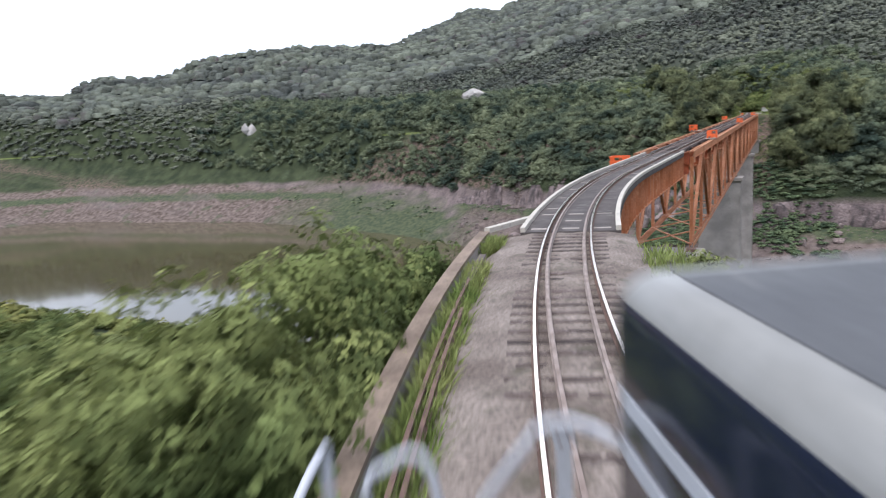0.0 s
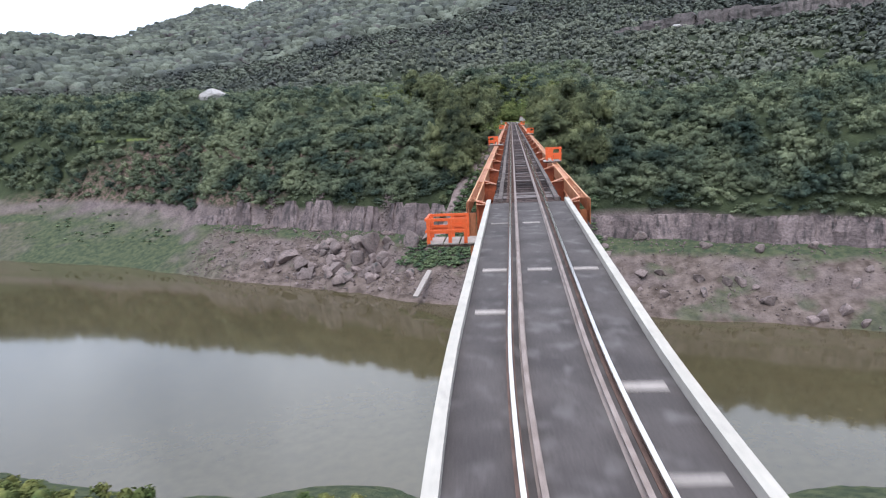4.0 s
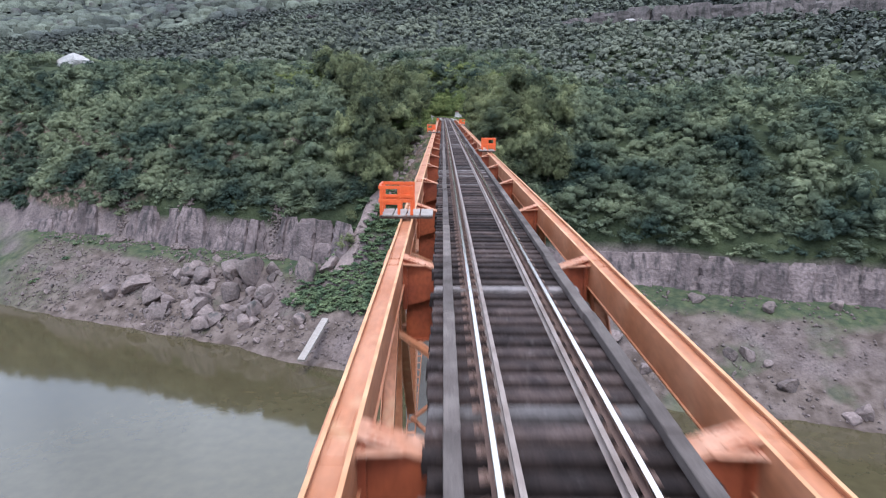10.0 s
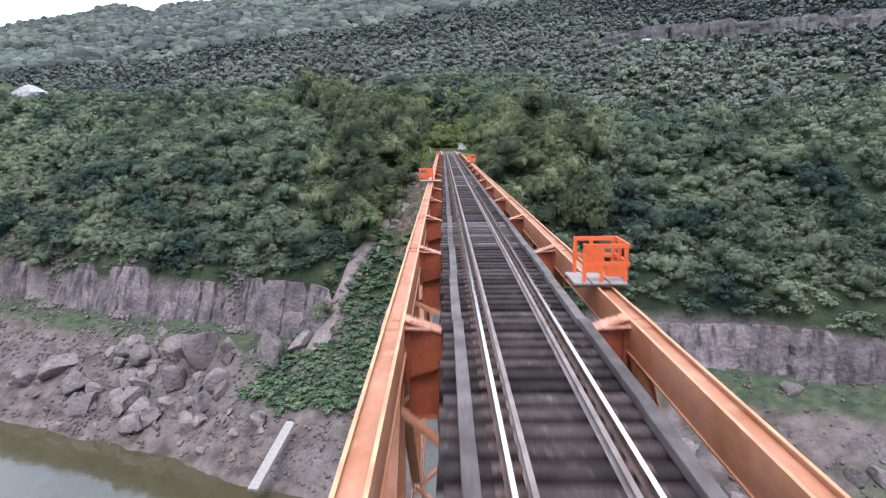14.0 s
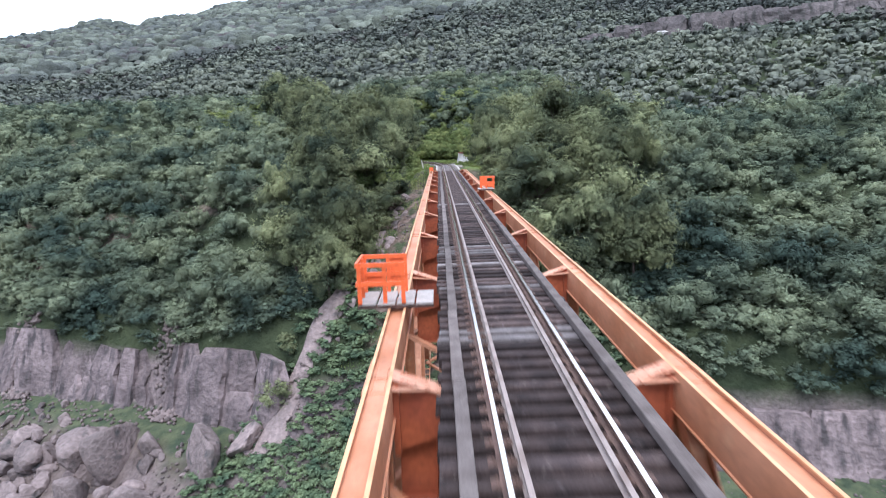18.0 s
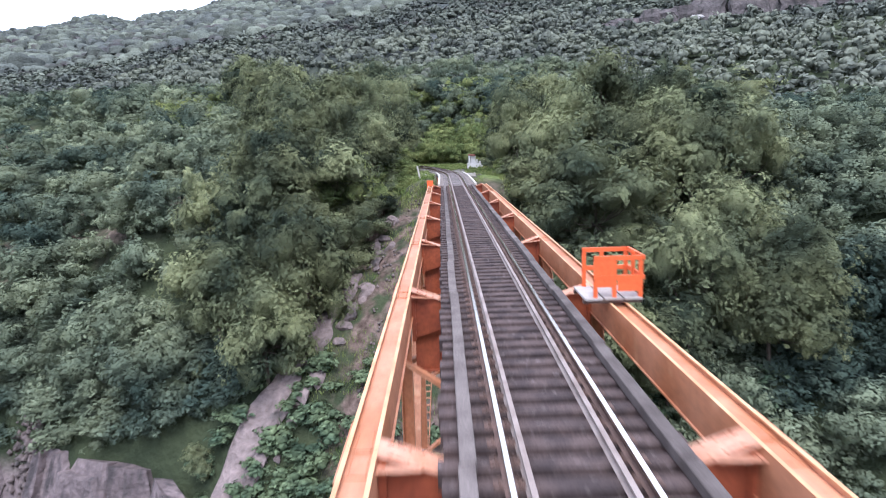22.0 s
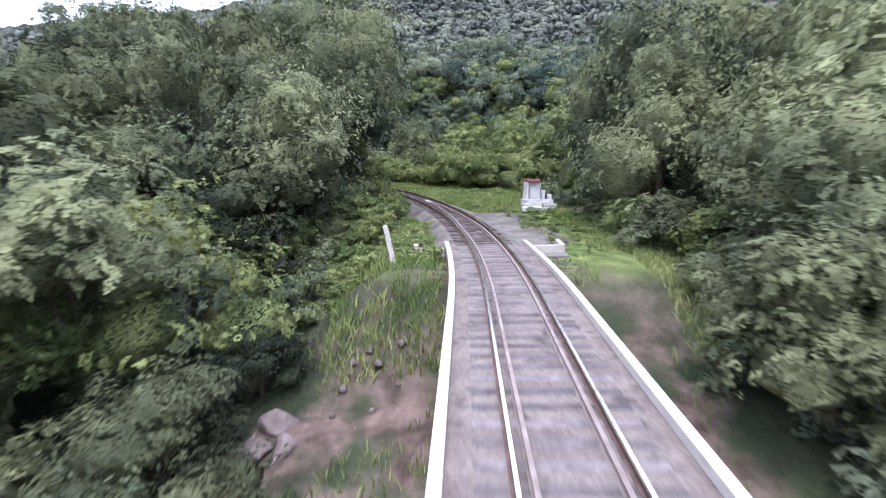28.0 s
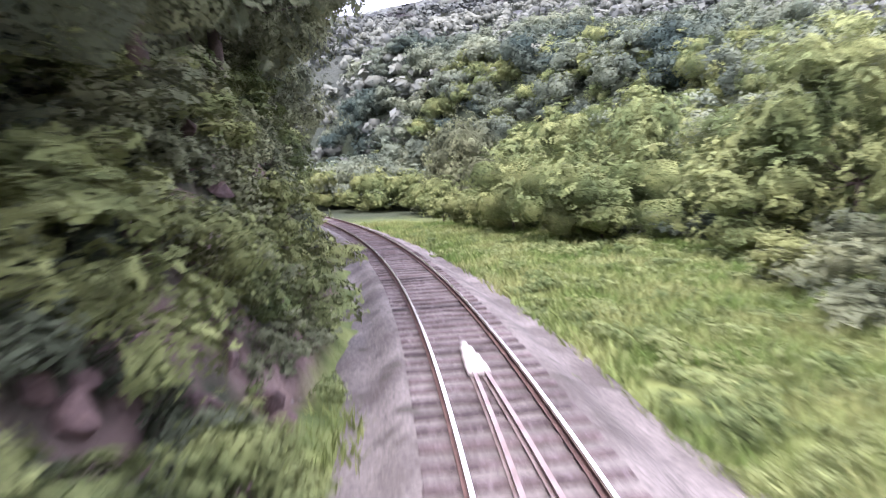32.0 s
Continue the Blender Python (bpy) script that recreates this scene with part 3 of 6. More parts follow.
for t in (-0.3, 0.3):
    bar(brm, (0.03, t, -0.13), (0.5, t * 0.6, -0.19), 0.16, 0.02)
for k in range(4):
    for t in (-0.16, 0.16):
        box(brm, (0.2 + 0.17 * k, t, -0.05 - 0.06 * k), (0.04, 0.04, 0.03))
plate_me = mesh_of("cover_plate", brm, ORANGE_DUSTY)
gum = bmesh.new()
box(gum, (0, 0, -0.55), (0.025, 1.5, 1.1), bevel=0.005)
for i in range(6):
    for j in range(3):
        box(gum, (0.016, -0.55 + i * 0.22, -0.2 - j * 0.3), (0.02, 0.03, 0.03))
gusset_me = mesh_of("gusset_plate", gum, ORANGE)
fbm = bmesh.new()
box(fbm, (0, 0, 0), (4.4, 0.03, 1.1))
for z in (-0.55, 0.55):
    box(fbm, (0, 0, z), (4.4, 0.3, 0.03))
for k in range(5):
    box(fbm, (-1.6 + 0.8 * k, 0, 0), (0.02, 0.26, 1.06))
beam_me = mesh_of("floor_beam", fbm, ORANGE_RED_SHADED)
stm = bmesh.new()
box(stm, (0, 0, 0), (0.02, PANEL - 0.03, 0.7))
for z in (-0.35, 0.35):
    box(stm, (0, 0, z), (0.26, PANEL - 0.03, 0.025))
stringer_me = mesh_of("stringer", stm, ORANGE_RED_SHADED)
crm = bmesh.new()
bar(crm, (-CH_MID, -PANEL / 2, 0), (CH_MID, PANEL / 2, 0), 0.16, 0.12)
bar(crm, (CH_MID, -PANEL / 2, 0.02), (-CH_MID, PANEL / 2, 0.02), 0.16, 0.1)
cross_me = mesh_of("lateral_brace", crm, ORANGE)

for i in range(PANELS + 1):
    y = TRUSS_A + i * PANEL
    piece("floor_beam", beam_me, bridge, pose(0, y, -1.62))
    for side in (-1, 1):
        x = side * CH_MID
        turn = 0 if side < 0 else 180
        knee = piece("knee_bracket", bracket_me, bridge, pose(side * (CH_IN - 0.004), y, CH_TOP, 0, 0, turn))
        piece("cover_plate", plate_me, knee, Matrix(), "dusty pale orange plate")
        piece("gusset_plate", gusset_me, bridge, pose(side * (CH_OUT + 0.015), y, CH_TOP, 0, 0, turn + 180))
        piece("post", post_me, bridge, pose(x, y, CH_TOP - 0.55 - (TRUSS_H - 0.9) / 2))
        if i < PANELS:
            ym = y + PANEL / 2
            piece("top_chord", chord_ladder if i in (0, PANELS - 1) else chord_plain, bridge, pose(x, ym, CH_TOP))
            piece("bottom_chord", low_chord, bridge, pose(x, ym, -TRUSS_H))
            tilt = math.degrees(math.atan2(PANEL, TRUSS_H - 0.6)) * (1 if i % 2 else -1)
            piece("diagonal", diag_me, bridge, pose(x, ym, -TRUSS_H / 2 - 0.15, tilt, 0, 0))
    if i < PANELS:
        for x in (-0.8, 0.8):
            piece("stringer", stringer_me, bridge, pose(x, y + PANEL / 2, -0.86))
        piece("lateral_brace", cross_me, bridge, pose(0, y + PANEL / 2, -TRUSS_H + 0.1))
        piece("lateral_brace", cross_me, bridge, pose(0, y + PANEL / 2, -2.0))

# piers
def pier(y, top, wide, deep):
    bm2 = bmesh.new()
    foot = float(height(0.0, y)) - 3
    foot = min(foot, LAKE - 2) if 118 < y < 216 else foot
    hgt = top - foot
    v = bmesh.ops.create_cube(bm2, size=1.0, matrix=Matrix.Translation((0, 0, hgt / 2)) @ Matrix.Diagonal((wide, deep, hgt, 1)))["verts"]
    for p in v:
        if p.co.z < 1:
            p.co.x *= 1 + hgt * 0.03 / wide
            p.co.y *= 1 + hgt * 0.03 / deep
    thing = empty("bridge_pier", pose(0, y, foot), "tall tapered weathered concrete bridge pier standing in the reservoir bank", "pier", "piers under the bridge")
    part("shaft", bm2, CONCRETE, thing)
    bm2 = bmesh.new()
    box(bm2, (0, 0, hgt + 0.35), (wide + 0.8, deep + 0.6, 0.7), bevel=0.08)
    part("cap", bm2, CONCRETE, thing)
    for x in (-CH_MID, CH_MID):
        bm2 = bmesh.new()
        box(bm2, (x, 0, hgt + 0.85), (0.8, 0.8, 0.3), bevel=0.04)
        part("bearing", bm2, RUST, thing)


for y in (TRUSS_A + 8 * PANEL, TRUSS_A + 15 * PANEL):
    pier(y, -TRUSS_H - 1.23, 7.0, 3.4)
for y in (TRUSS_A - 0.2, TRUSS_B + 0.2):
    pier(y, -TRUSS_H - 1.23, 6.4, 3.0)

# ---- approach decks: concrete slab with white kerbs on orange plate girders ----
def approach(a, b, name, label, surface, strips):
    thing = empty(name, Matrix(), label, "bridge deck")
    line = track_line(a, b, 1.0)
    bm2 = bmesh.new()
    sweep(bm2, line, [(-1.8, -0.16), (1.8, -0.16), (1.8, -0.5), (-1.8, -0.5)])
    part("slab", bm2, surface, thing)
    for side in (-1, 1):
        bm2 = bmesh.new()
        sweep(bm2, line, [(side * 1.62, 0.02), (side * 1.80, 0.02), (side * 1.80, -0.156), (side * 1.62, -0.156)][:: -side])
        part("kerb", bm2, WHITE, thing, "white painted concrete kerb")
        bm2 = bmesh.new()
        sweep(bm2, line, [(side * 1.55, -0.5), (side * 1.58, -0.5), (side * 1.58, -2.4), (side * 1.55, -2.4)][:: -side])
        sweep(bm2, line, [(side * 1.35, -2.4), (side * 1.78, -2.4), (side * 1.78, -2.45), (side * 1.35, -2.45)][:: -side])
        part("plate_girder", bm2, ORANGE, thing)
        bm2 = bmesh.new()
        box(bm2, (side * 0.1, 0, 0), (0.2, 0.03, 1.88))
        stiff = mesh_of("stiffener", bm2, ORANGE)
        for x, y, z, w in track_line(a + 0.3, b - 0.3, 1.3, -1.45, side * 1.6):
            piece("stiffener", stiff, thing, Matrix.Translation((x, y, z)) @ Matrix.Rotation(w, 4, "Z"))
    bm2 = bmesh.new()
    box(bm2, (0, 0, 0), (0.62, 0.16, 0.012))
    stripe = mesh_of("joint_strip", bm2, PLANK)
    rs = random.Random(8)
    for y in strips:
        w = track_yaw(y)
        for x in (-1.15, 0.0, 1.15):
            if rs.random() < (0.6 if x < 0 else 0.25):
                m = Matrix.Translation((float(centre(y)), float(y), -0.151)) @ Matrix.Rotation(w, 4, "Z") @ Matrix.Translation((x, 0, 0)) @ Matrix.Diagonal((1, rs.uniform(0.7, 1.7), 1, 1))
                piece("joint_strip", stripe, thing, m, "worn pale strip across the deck")
    if not strips:
        bm2 = bmesh.new()
        box(bm2, (0, 0, 0), (2.5, 0.24, 0.03), bevel=0.006)
        embedded = mesh_of("sleeper", bm2, TIE_PALE)
        for x, y, z, w in track_line(a + 0.4, b - 0.2, 0.62, -0.163, 0.0):
            piece("sleeper", embedded, thing, Matrix.Translation((x, y, z + rs.uniform(-0.004, 0.004))) @ Matrix.Rotation(w + rs.uniform(-0.02, 0.02), 4, "Z"))
    return thing


approach(DECK_A, TRUSS_A - 0.15, "approach_deck", "curved dark railway deck with white kerbs on orange girders", ASPHALT, [22.6, 24.3, 26.0, 27.7, 31.4, 35.0, 38.5, 41.0, 43.4, 47.0, 50.5, 54.0, 57.5])
approach(TRUSS_B + 0.15, DECK_B, "approach_deck", "short pale railway deck with white kerbs at the far end", DECK_PALE, [])

# ---- track ----
track = empty("railway_track", Matrix(), "single railway track with polished rails on dark timber sleepers", "railway track")
RAIL_HEAD = [(-0.036, 0.0), (-0.03, 0.006), (0.03, 0.006), (0.036, 0.0), (0.036, -0.035), (-0.036, -0.035)]
RAIL_BODY = [(-0.034, -0.036), (0.034, -0.036), (0.009, -0.05), (0.009, -0.13), (0.068, -0.145), (0.068, -0.158), (-0.068, -0.158), (-0.068, -0.145), (-0.009, -0.13), (-0.009, -0.05)]
END_Y = 372.0
for side in (-0.752, 0.752):
    bm = sweep(bmesh.new(), track_line(-30, END_Y, 1.0, 0.0, side), RAIL_BODY[::-1])
    rail = part("rail", bm, RUST, track)
    bm = sweep(bmesh.new(), track_line(-30, END_Y, 1.0, 0.0, side), RAIL_HEAD[::-1])
    part("rail_head", bm, RAIL, rail, "polished running surface")
GUARD = [(-0.035, 0.0), (0.035, 0.0), (0.035, -0.03), (0.01, -0.05), (0.01, -0.1), (0.06, -0.125), (-0.06, -0.125), (-0.01, -0.1), (-0.01, -0.05), (-0.035, -0.03)]
NOSE_Y = 308.7


def guard_gap(y):
    """The guard rails run beside the running rails and close to a point past the bridge."""
    return float(np.interp(y, [6, 18, 290, NOSE_Y], [0.36, 0.53, 0.53, 0.09]))


for side in (-1, 1):
    line = [p for y in np.arange(6, NOSE_Y + 0.1, 1.0) for p in track_line(y, y + 0.01, 1.0, -0.03, side * guard_gap(y))[:1]]
    part("guard_rail", sweep(bmesh.new(), line, GUARD[::-1]), GUARD_STEEL, track, "worn brown inner guard rail")
bm = bmesh.new()
w = track_yaw(NOSE_Y)
for k, (d, ww) in enumerate(((-0.4, 0.42), (0.2, 0.36), (0.75, 0.26), (1.15, 0.14))):
    box(bm, (-math.sin(w) * d, math.cos(w) * d, 0.0), (ww, 0.52, 0.12), Matrix.Rotation(w, 3, "Z"), bevel=0.03)
nose = part("guard_rail_point", bm, WHITE, track, "white painted point where the guard rails meet")
nose.location = (float(centre(NOSE_Y)), NOSE_Y, -0.1)


def tie_mesh(length, wide, deep, mat, seed):
    rng = random.Random(seed)
    bm2 = bmesh.new()
    box(bm2, (0, 0, 0), (length, wide, deep), bevel=0.015)
    for v in bm2.verts:
        v.co.x += rng.uniform(-0.02, 0.02)
        v.co.z += rng.uniform(-0.008, 0.008)
    return mesh_of("sleeper", bm2, mat)


rng = random.Random(4)
bridge_ties = [tie_mesh(3.05, 0.29, 0.24, TIE if k < 6 else TIE_PALE, k) for k in range(7)]
y = TRUSS_A + 0.2
rest = []
while y < TRUSS_B:
    m = pose(rng.uniform(-0.05, 0.05), y, -0.16 - 0.12 + rng.uniform(-0.008, 0.004), 0, 0, rng.uniform(-0.8, 0.8))
    if 64 < y < 206:
        piece("sleeper", rng.choice(bridge_ties), track, m)
    else:
        rest.append(m)
    y += 0.5
bm = bmesh.new()
for m in rest:
    box(bm, m.translation, (3.05, 0.29, 0.24), m.to_3x3())
tagged(part("sleepers", bm, TIE, track), "dark weathered timber sleepers", kind="stuff")
land_ties = [tie_mesh(2.55, 0.23, 0.2, LAND_TIE, 10 + k) for k in range(4)]
for a, b in ((-6, DECK_A), (TRUSS_B + 0.3, 352)):
    y = a + 0.2
    while y < b:
        w = track_yaw(y)
        m = Matrix.Translation((float(centre(y)), y, -0.283 + rng.uniform(-0.014, 0.008))) @ Matrix.Rotation(w + rng.uniform(-0.02, 0.02), 4, "Z")
        piece("sleeper", rng.choice(land_ties), track, m)
        y += 0.56
# tie plates and spikes under the rails, on the near half of the bridge
plm = bmesh.new()
box(plm, (0, 0, 0), (0.36, 0.19, 0.02))
for sx2 in (-0.11, 0.11):
    for sy2 in (-0.06, 0.06):
        box(plm, (sx2, sy2, 0.02), (0.03, 0.03, 0.04))
plate = mesh_of("fastenings", plm, RUST)
pv = np.array([v.co for v in plate.vertices])
pf = np.array([list(p.vertices) for p in plate.polygons])
spots = np.array([(x2, y2, -0.15) for y2 in np.arange(TRUSS_A + 0.2, TRUSS_B, 0.5) for x2 in (-0.752, 0.752)])
near_bridge = spots[:, 1] < 122
plate.name = "tie_plate"
for x2, y2, z2 in spots[near_bridge]:
    piece("tie_plate", plate, track, Matrix.Translation((float(x2), float(y2), float(z2))))
spots = spots[~near_bridge]
ob = new("fastenings", mesh_from("fastenings", (pv[None] + spots[:, None]).reshape(-1, 3), (pf[None] + (np.arange(len(spots)) * len(pv))[:, None, None]).reshape(-1, 4), RUST))
ob.parent = track
tagged(ob, "small rusty tie plates with spikes", kind="stuff")
# guard timbers along both ends of the bridge sleepers
gtm = bmesh.new()
box(gtm, (0, 0, 0), (0.2, 4.2, 0.16), bevel=0.012)
guard_me = mesh_of("guard_timber", gtm, TIMBER)
for side in (-1.2, 1.32):
    y = TRUSS_A + 2.2
    while y < TRUSS_B - 1:
        piece("guard_timber", guard_me, track, pose(side + rng.uniform(-0.015, 0.015), y, -0.075 + rng.uniform(-0.006, 0.006), 0, 0, rng.uniform(-0.15, 0.15)))
        y += 4.23

# ballast beds
def ballast_bed(a, b, name, left, right, top=-0.235, fall=0.62, stone=BALLAST):
    """left and right: how far the stones reach, as (ys, widths)."""
    line = track_line(a, b, 0.6)
    vs, ss, rim, cols = [], [], [], 42
    for x, y2, z, w in line:
        lw = np.interp(y2, *left) + 0.3 * float(wave(y2, 3, 2.2, 53))
        rw = np.interp(y2, *right)
        rw += 0.28 * (rw - 2.4) * float(wave(y2, 9, 2.0, 54))
        for s in np.concatenate([np.linspace(-lw, -2.4, 8), np.linspace(-2.3, 2.3, 26), np.linspace(2.4, rw, 8)]):
            vs.append((x + s * math.cos(w), y2 + s * math.sin(w), 0.0))
            ss.append(s)
            rim.append((lw if s < 0 else rw) - abs(s))
    vs, ss, rim = np.array(vs), np.abs(np.array(ss)), np.array(rim)
    rough = 0.035 * wave(vs[:, 0], vs[:, 1], 0.5, 51, 3)
    bed = np.interp(vs[:, 1], [4, 11, 200, 210], [top, -0.195, -0.195, -0.225]) - np.maximum(0, ss - 1.45) * fall
    skirt = height(vs[:, 0], vs[:, 1]) + 0.14 + 0.04 * wave(vs[:, 0], vs[:, 1], 1.6, 52, 3) - np.clip(1 - rim / 0.9, 0, 1) ** 2 * 0.45
    vs[:, 2] = np.where(ss < 2.35, np.maximum(bed, np.where(ss > 2.0, skirt, -9)), skirt) + rough
    r, c = len(line), cols
    ii = np.arange(r * c).reshape(r, c)
    q = np.stack([ii[:-1, :-1], ii[:-1, 1:], ii[1:, 1:], ii[1:, :-1]], -1).reshape(-1, 4)
    ob = new(name, mesh_from(name, vs, q, stone, True))
    return tagged(ob, "bed of pale grey-brown crushed stone under the track", "ballast", kind="stuff")


ballast_bed(-30, DECK_A, "ballast", ([0, 1], [2.9, 2.9]), ([0, 1], [3.0, 3.0]), -0.168, 0.2, BALLAST_PALE)
ballast_bed(DECK_B + 0.3, END_Y, "ballast", ([281, 293, 299], [2.3, 2.5, 3.1]), ([285.5, 289, 297, 306], [2.5, 5.6, 5.6, 3.3]))



# ---- refuge platforms ----
def refuge(y, side, x=-2.45, z=0.0, wide=1.0):
    """A railed platform; inner plank only where it lies level with the sleepers."""
    thing = empty("refuge_platform", pose(x if side < 0 else 2.08, y, z, 0, 0, 0 if side < 0 else 180) @ Matrix.Diagonal((wide, 1, 1, 1)), "bright orange railed refuge platform with pale planks beside the track", "platform", "refuge platforms on the bridge")
    for k in range(0 if side < 0 and z == 0 else 1, 4):
        bm2 = bmesh.new()
        box(bm2, (0.62 - 0.44 * k, 0.02 * (k % 2), 0.08), (0.4, 1.25, 0.06), bevel=0.008)
        part("plank", bm2, PLANK, thing)
    for yy in (-0.5, 0.5):
        bm2 = bmesh.new()
        box(bm2, (-0.05 if side < 0 else -0.25, yy, 0.01), (1.75 if side < 0 else 1.3, 0.1, 0.08))
        part("bearer", bm2, RUST, thing)
    cols = (-0.86, -0.28, 0.14)
    for x, yy in [(x, -0.58) for x in cols] + [(x, 0.58) for x in cols] + [(-0.86, 0.0)]:
        bm2 = bmesh.new()
        box(bm2, (x, yy, 0.56), (0.09, 0.05, 0.97))
        part("post", bm2, ORANGE_BRIGHT, thing)
    for z in (0.56, 1.0):
        for yy in (-0.58, 0.58):
            bm2 = bmesh.new()
            box(bm2, (-0.36, yy, z), (1.09, 0.06, 0.1))
            part("railing", bm2, ORANGE_BRIGHT, thing)
        bm2 = bmesh.new()
        box(bm2, (-0.91, 0, z + 0.004), (0.06, 1.24, 0.1))
        part("railing", bm2, ORANGE_BRIGHT, thing)
    bm2 = bmesh.new()
    box(bm2, (-0.07, 0.6, 0.66), (0.42, 0.012, 0.62))
    part("panel", bm2, ORANGE_BRIGHT, thing)
    bm2 = bmesh.new()
    box(bm2, (-0.6, 0.6, 0.4), (0.5, 0.012, 0.3))
    part("panel", bm2, ORANGE_BRIGHT, thing)
    return thing


refuge(58.4, -1, -2.62, -1.0, 1.4)
for y, side in ((83.0, 1), (111.3, -1), (142.5, 1), (178.3, -1), (214.5, 1)):
    refuge(y, side)



# ---- rocks ----
def rock_mesh(seed, name="boulder", tall=1.0, cuts=9, mat=ROCK, fine=2):
    """A weathered block: a ball cut flat by a few planes and roughened."""
    rg = random.Random(seed)
    bm2 = bmesh.new()
    bmesh.ops.create_icosphere(bm2, subdivisions=fine, radius=0.5)
    planes = []
    for _ in range(cuts):
        d = Vector((rg.gauss(0, 1), rg.gauss(0, 1), rg.gauss(0, 0.7))).normalized()
        planes.append((d, rg.uniform(0.17, 0.34)))
    for v in bm2.verts:
        for d, lim in planes:
            over = v.co.dot(d) - lim
            if over > 0:
                v.co -= d * over
        v.co += v.co.normalized() * 0.03 * noise.noise(v.co * 5 + Vector((seed, 0, 0)))
        v.co += v.co.normalized() * 0.05 * noise.noise(v.co * 2.2 + Vector((0, seed, 0)))
        v.co.z *= tall
    for f in bm2.faces:
        f.smooth = fine > 2
    return mesh_of(name, bm2, mat)


cut_rocks = [rock_mesh(40 + k, "rock", mat=CUT_ROCK) for k in range(5)]
boulders = [rock_mesh(k, cuts=8 + k % 4, fine=3) for k in range(7)]
rng = random.Random(12)


def ground_z(x, y):
    return float(height(np.array(float(x)), np.array(float(y))))


def far_point(x, s):
    return x, float(far_shore(x)) + s / 0.93 + float(recess(x)) * min(1.0, max(0.0, (s - 10) / 15))


def boulder(x, y, size, sink=0.25):
    ob = new("boulder", rng.choice(boulders))
    ob.matrix_basis = pose(x, y, ground_z(x, y) + size * (0.35 - sink), rng.uniform(-25, 25), rng.uniform(-25, 25), rng.uniform(0, 360)) @ Matrix.Diagonal((size * rng.uniform(0.8, 1.3), size, size * rng.uniform(0.7, 1.05), 1))
    return tagged(ob, "mauve-grey weathered boulder on the rocky far bank", "boulder", "boulders on the far bank")


# the heap of great boulders below the bench
for _ in range(46):
    x = rng.gauss(-58, 9)
    px, py = far_point(x, rng.uniform(3, 22))
    boulder(px, py, rng.uniform(2.6, 6.4))
for x, s, size in ((-57, 18, 10.0), (-51.5, 19, 11.0), (-55.5, 13, 8.0), (-63, 9, 8.5), (-74, 6, 9.5), (-77, 10, 8.0), (-66, 17, 8.0), (-71, 18, 7.0), (-46, 21, 5.5), (-36, 21, 8.5), (-30, 22, 6.5), (-60, 4, 6), (-84, 12, 8), (-92, 8, 7)):
    px, py = far_point(x, s)
    boulder(px, py, size)
for _ in range(110):
    x = rng.uniform(-128, -22)
    px, py = far_point(x, rng.uniform(1, 27))
    boulder(px, py, rng.uniform(0.7, 2.4))
for _ in range(40):
    x = rng.uniform(6, 120)
    px, py = far_point(x, rng.uniform(2, 28))
    boulder(px, py, rng.uniform(1.5, 5.0))

# rubble between them
r = np.random.default_rng(5)
oct_v = np.array([(1, 0, 0), (-1, 0, 0), (0, 1, 0), (0, -1, 0), (0, 0, 1), (0, 0, -1)], float) * 0.5
oct_f = np.array([(0, 2, 4), (2, 1, 4), (1, 3, 4), (3, 0, 4), (2, 0, 5), (1, 2, 5), (3, 1, 5), (0, 3, 5)])


def rubble(name, xs, ys, sizes, mat, label, lift=0.15):
    zs = height(xs, ys)
    n = len(xs)
    v = oct_v[None] * (sizes[:, None, None] * r.uniform(0.6, 1.3, (n, 6, 3)))
    a = r.uniform(0, 6.3, n)
    ca, sa = np.cos(a)[:, None], np.sin(a)[:, None]
    out = np.stack([v[:, :, 0] * ca - v[:, :, 1] * sa + xs[:, None], v[:, :, 0] * sa + v[:, :, 1] * ca + ys[:, None], v[:, :, 2] + (zs + sizes * lift)[:, None]], -1)
    f = (oct_f[None] + (np.arange(n) * 6)[:, None, None]).reshape(-1, 3)
    return tagged(new(name, mesh_from(name, out.reshape(-1, 3), f, mat)), label, "rubble", kind="stuff")


xs = np.concatenate([r.uniform(-130, -12, 5200), r.uniform(6, 120, 1800)])
ss = r.uniform(0.5, 29, len(xs))
ys = far_shore(xs) + ss / 0.93
keep = wave(xs, ys, 9, 71) > -0.25
rubble("rubble", xs[keep], ys[keep], r.uniform(0.2, 0.95, keep.sum()) ** 1.6, ROCK, "loose mauve-grey stones on the far bank")

# pale stones in the bare gully beside the bridge
xs = r.uniform(-12, -3.5, 700)
ys = r.uniform(232, 279, 700)
keep = (wave(xs, ys, 5, 72) > 0) & (xs > -12 + (ys - 232) * 0.08)
rubble("rubble", xs[keep], ys[keep], r.uniform(0.12, 0.55, keep.sum()), ROCK, "pale loose stones in the gully beside the bridge")

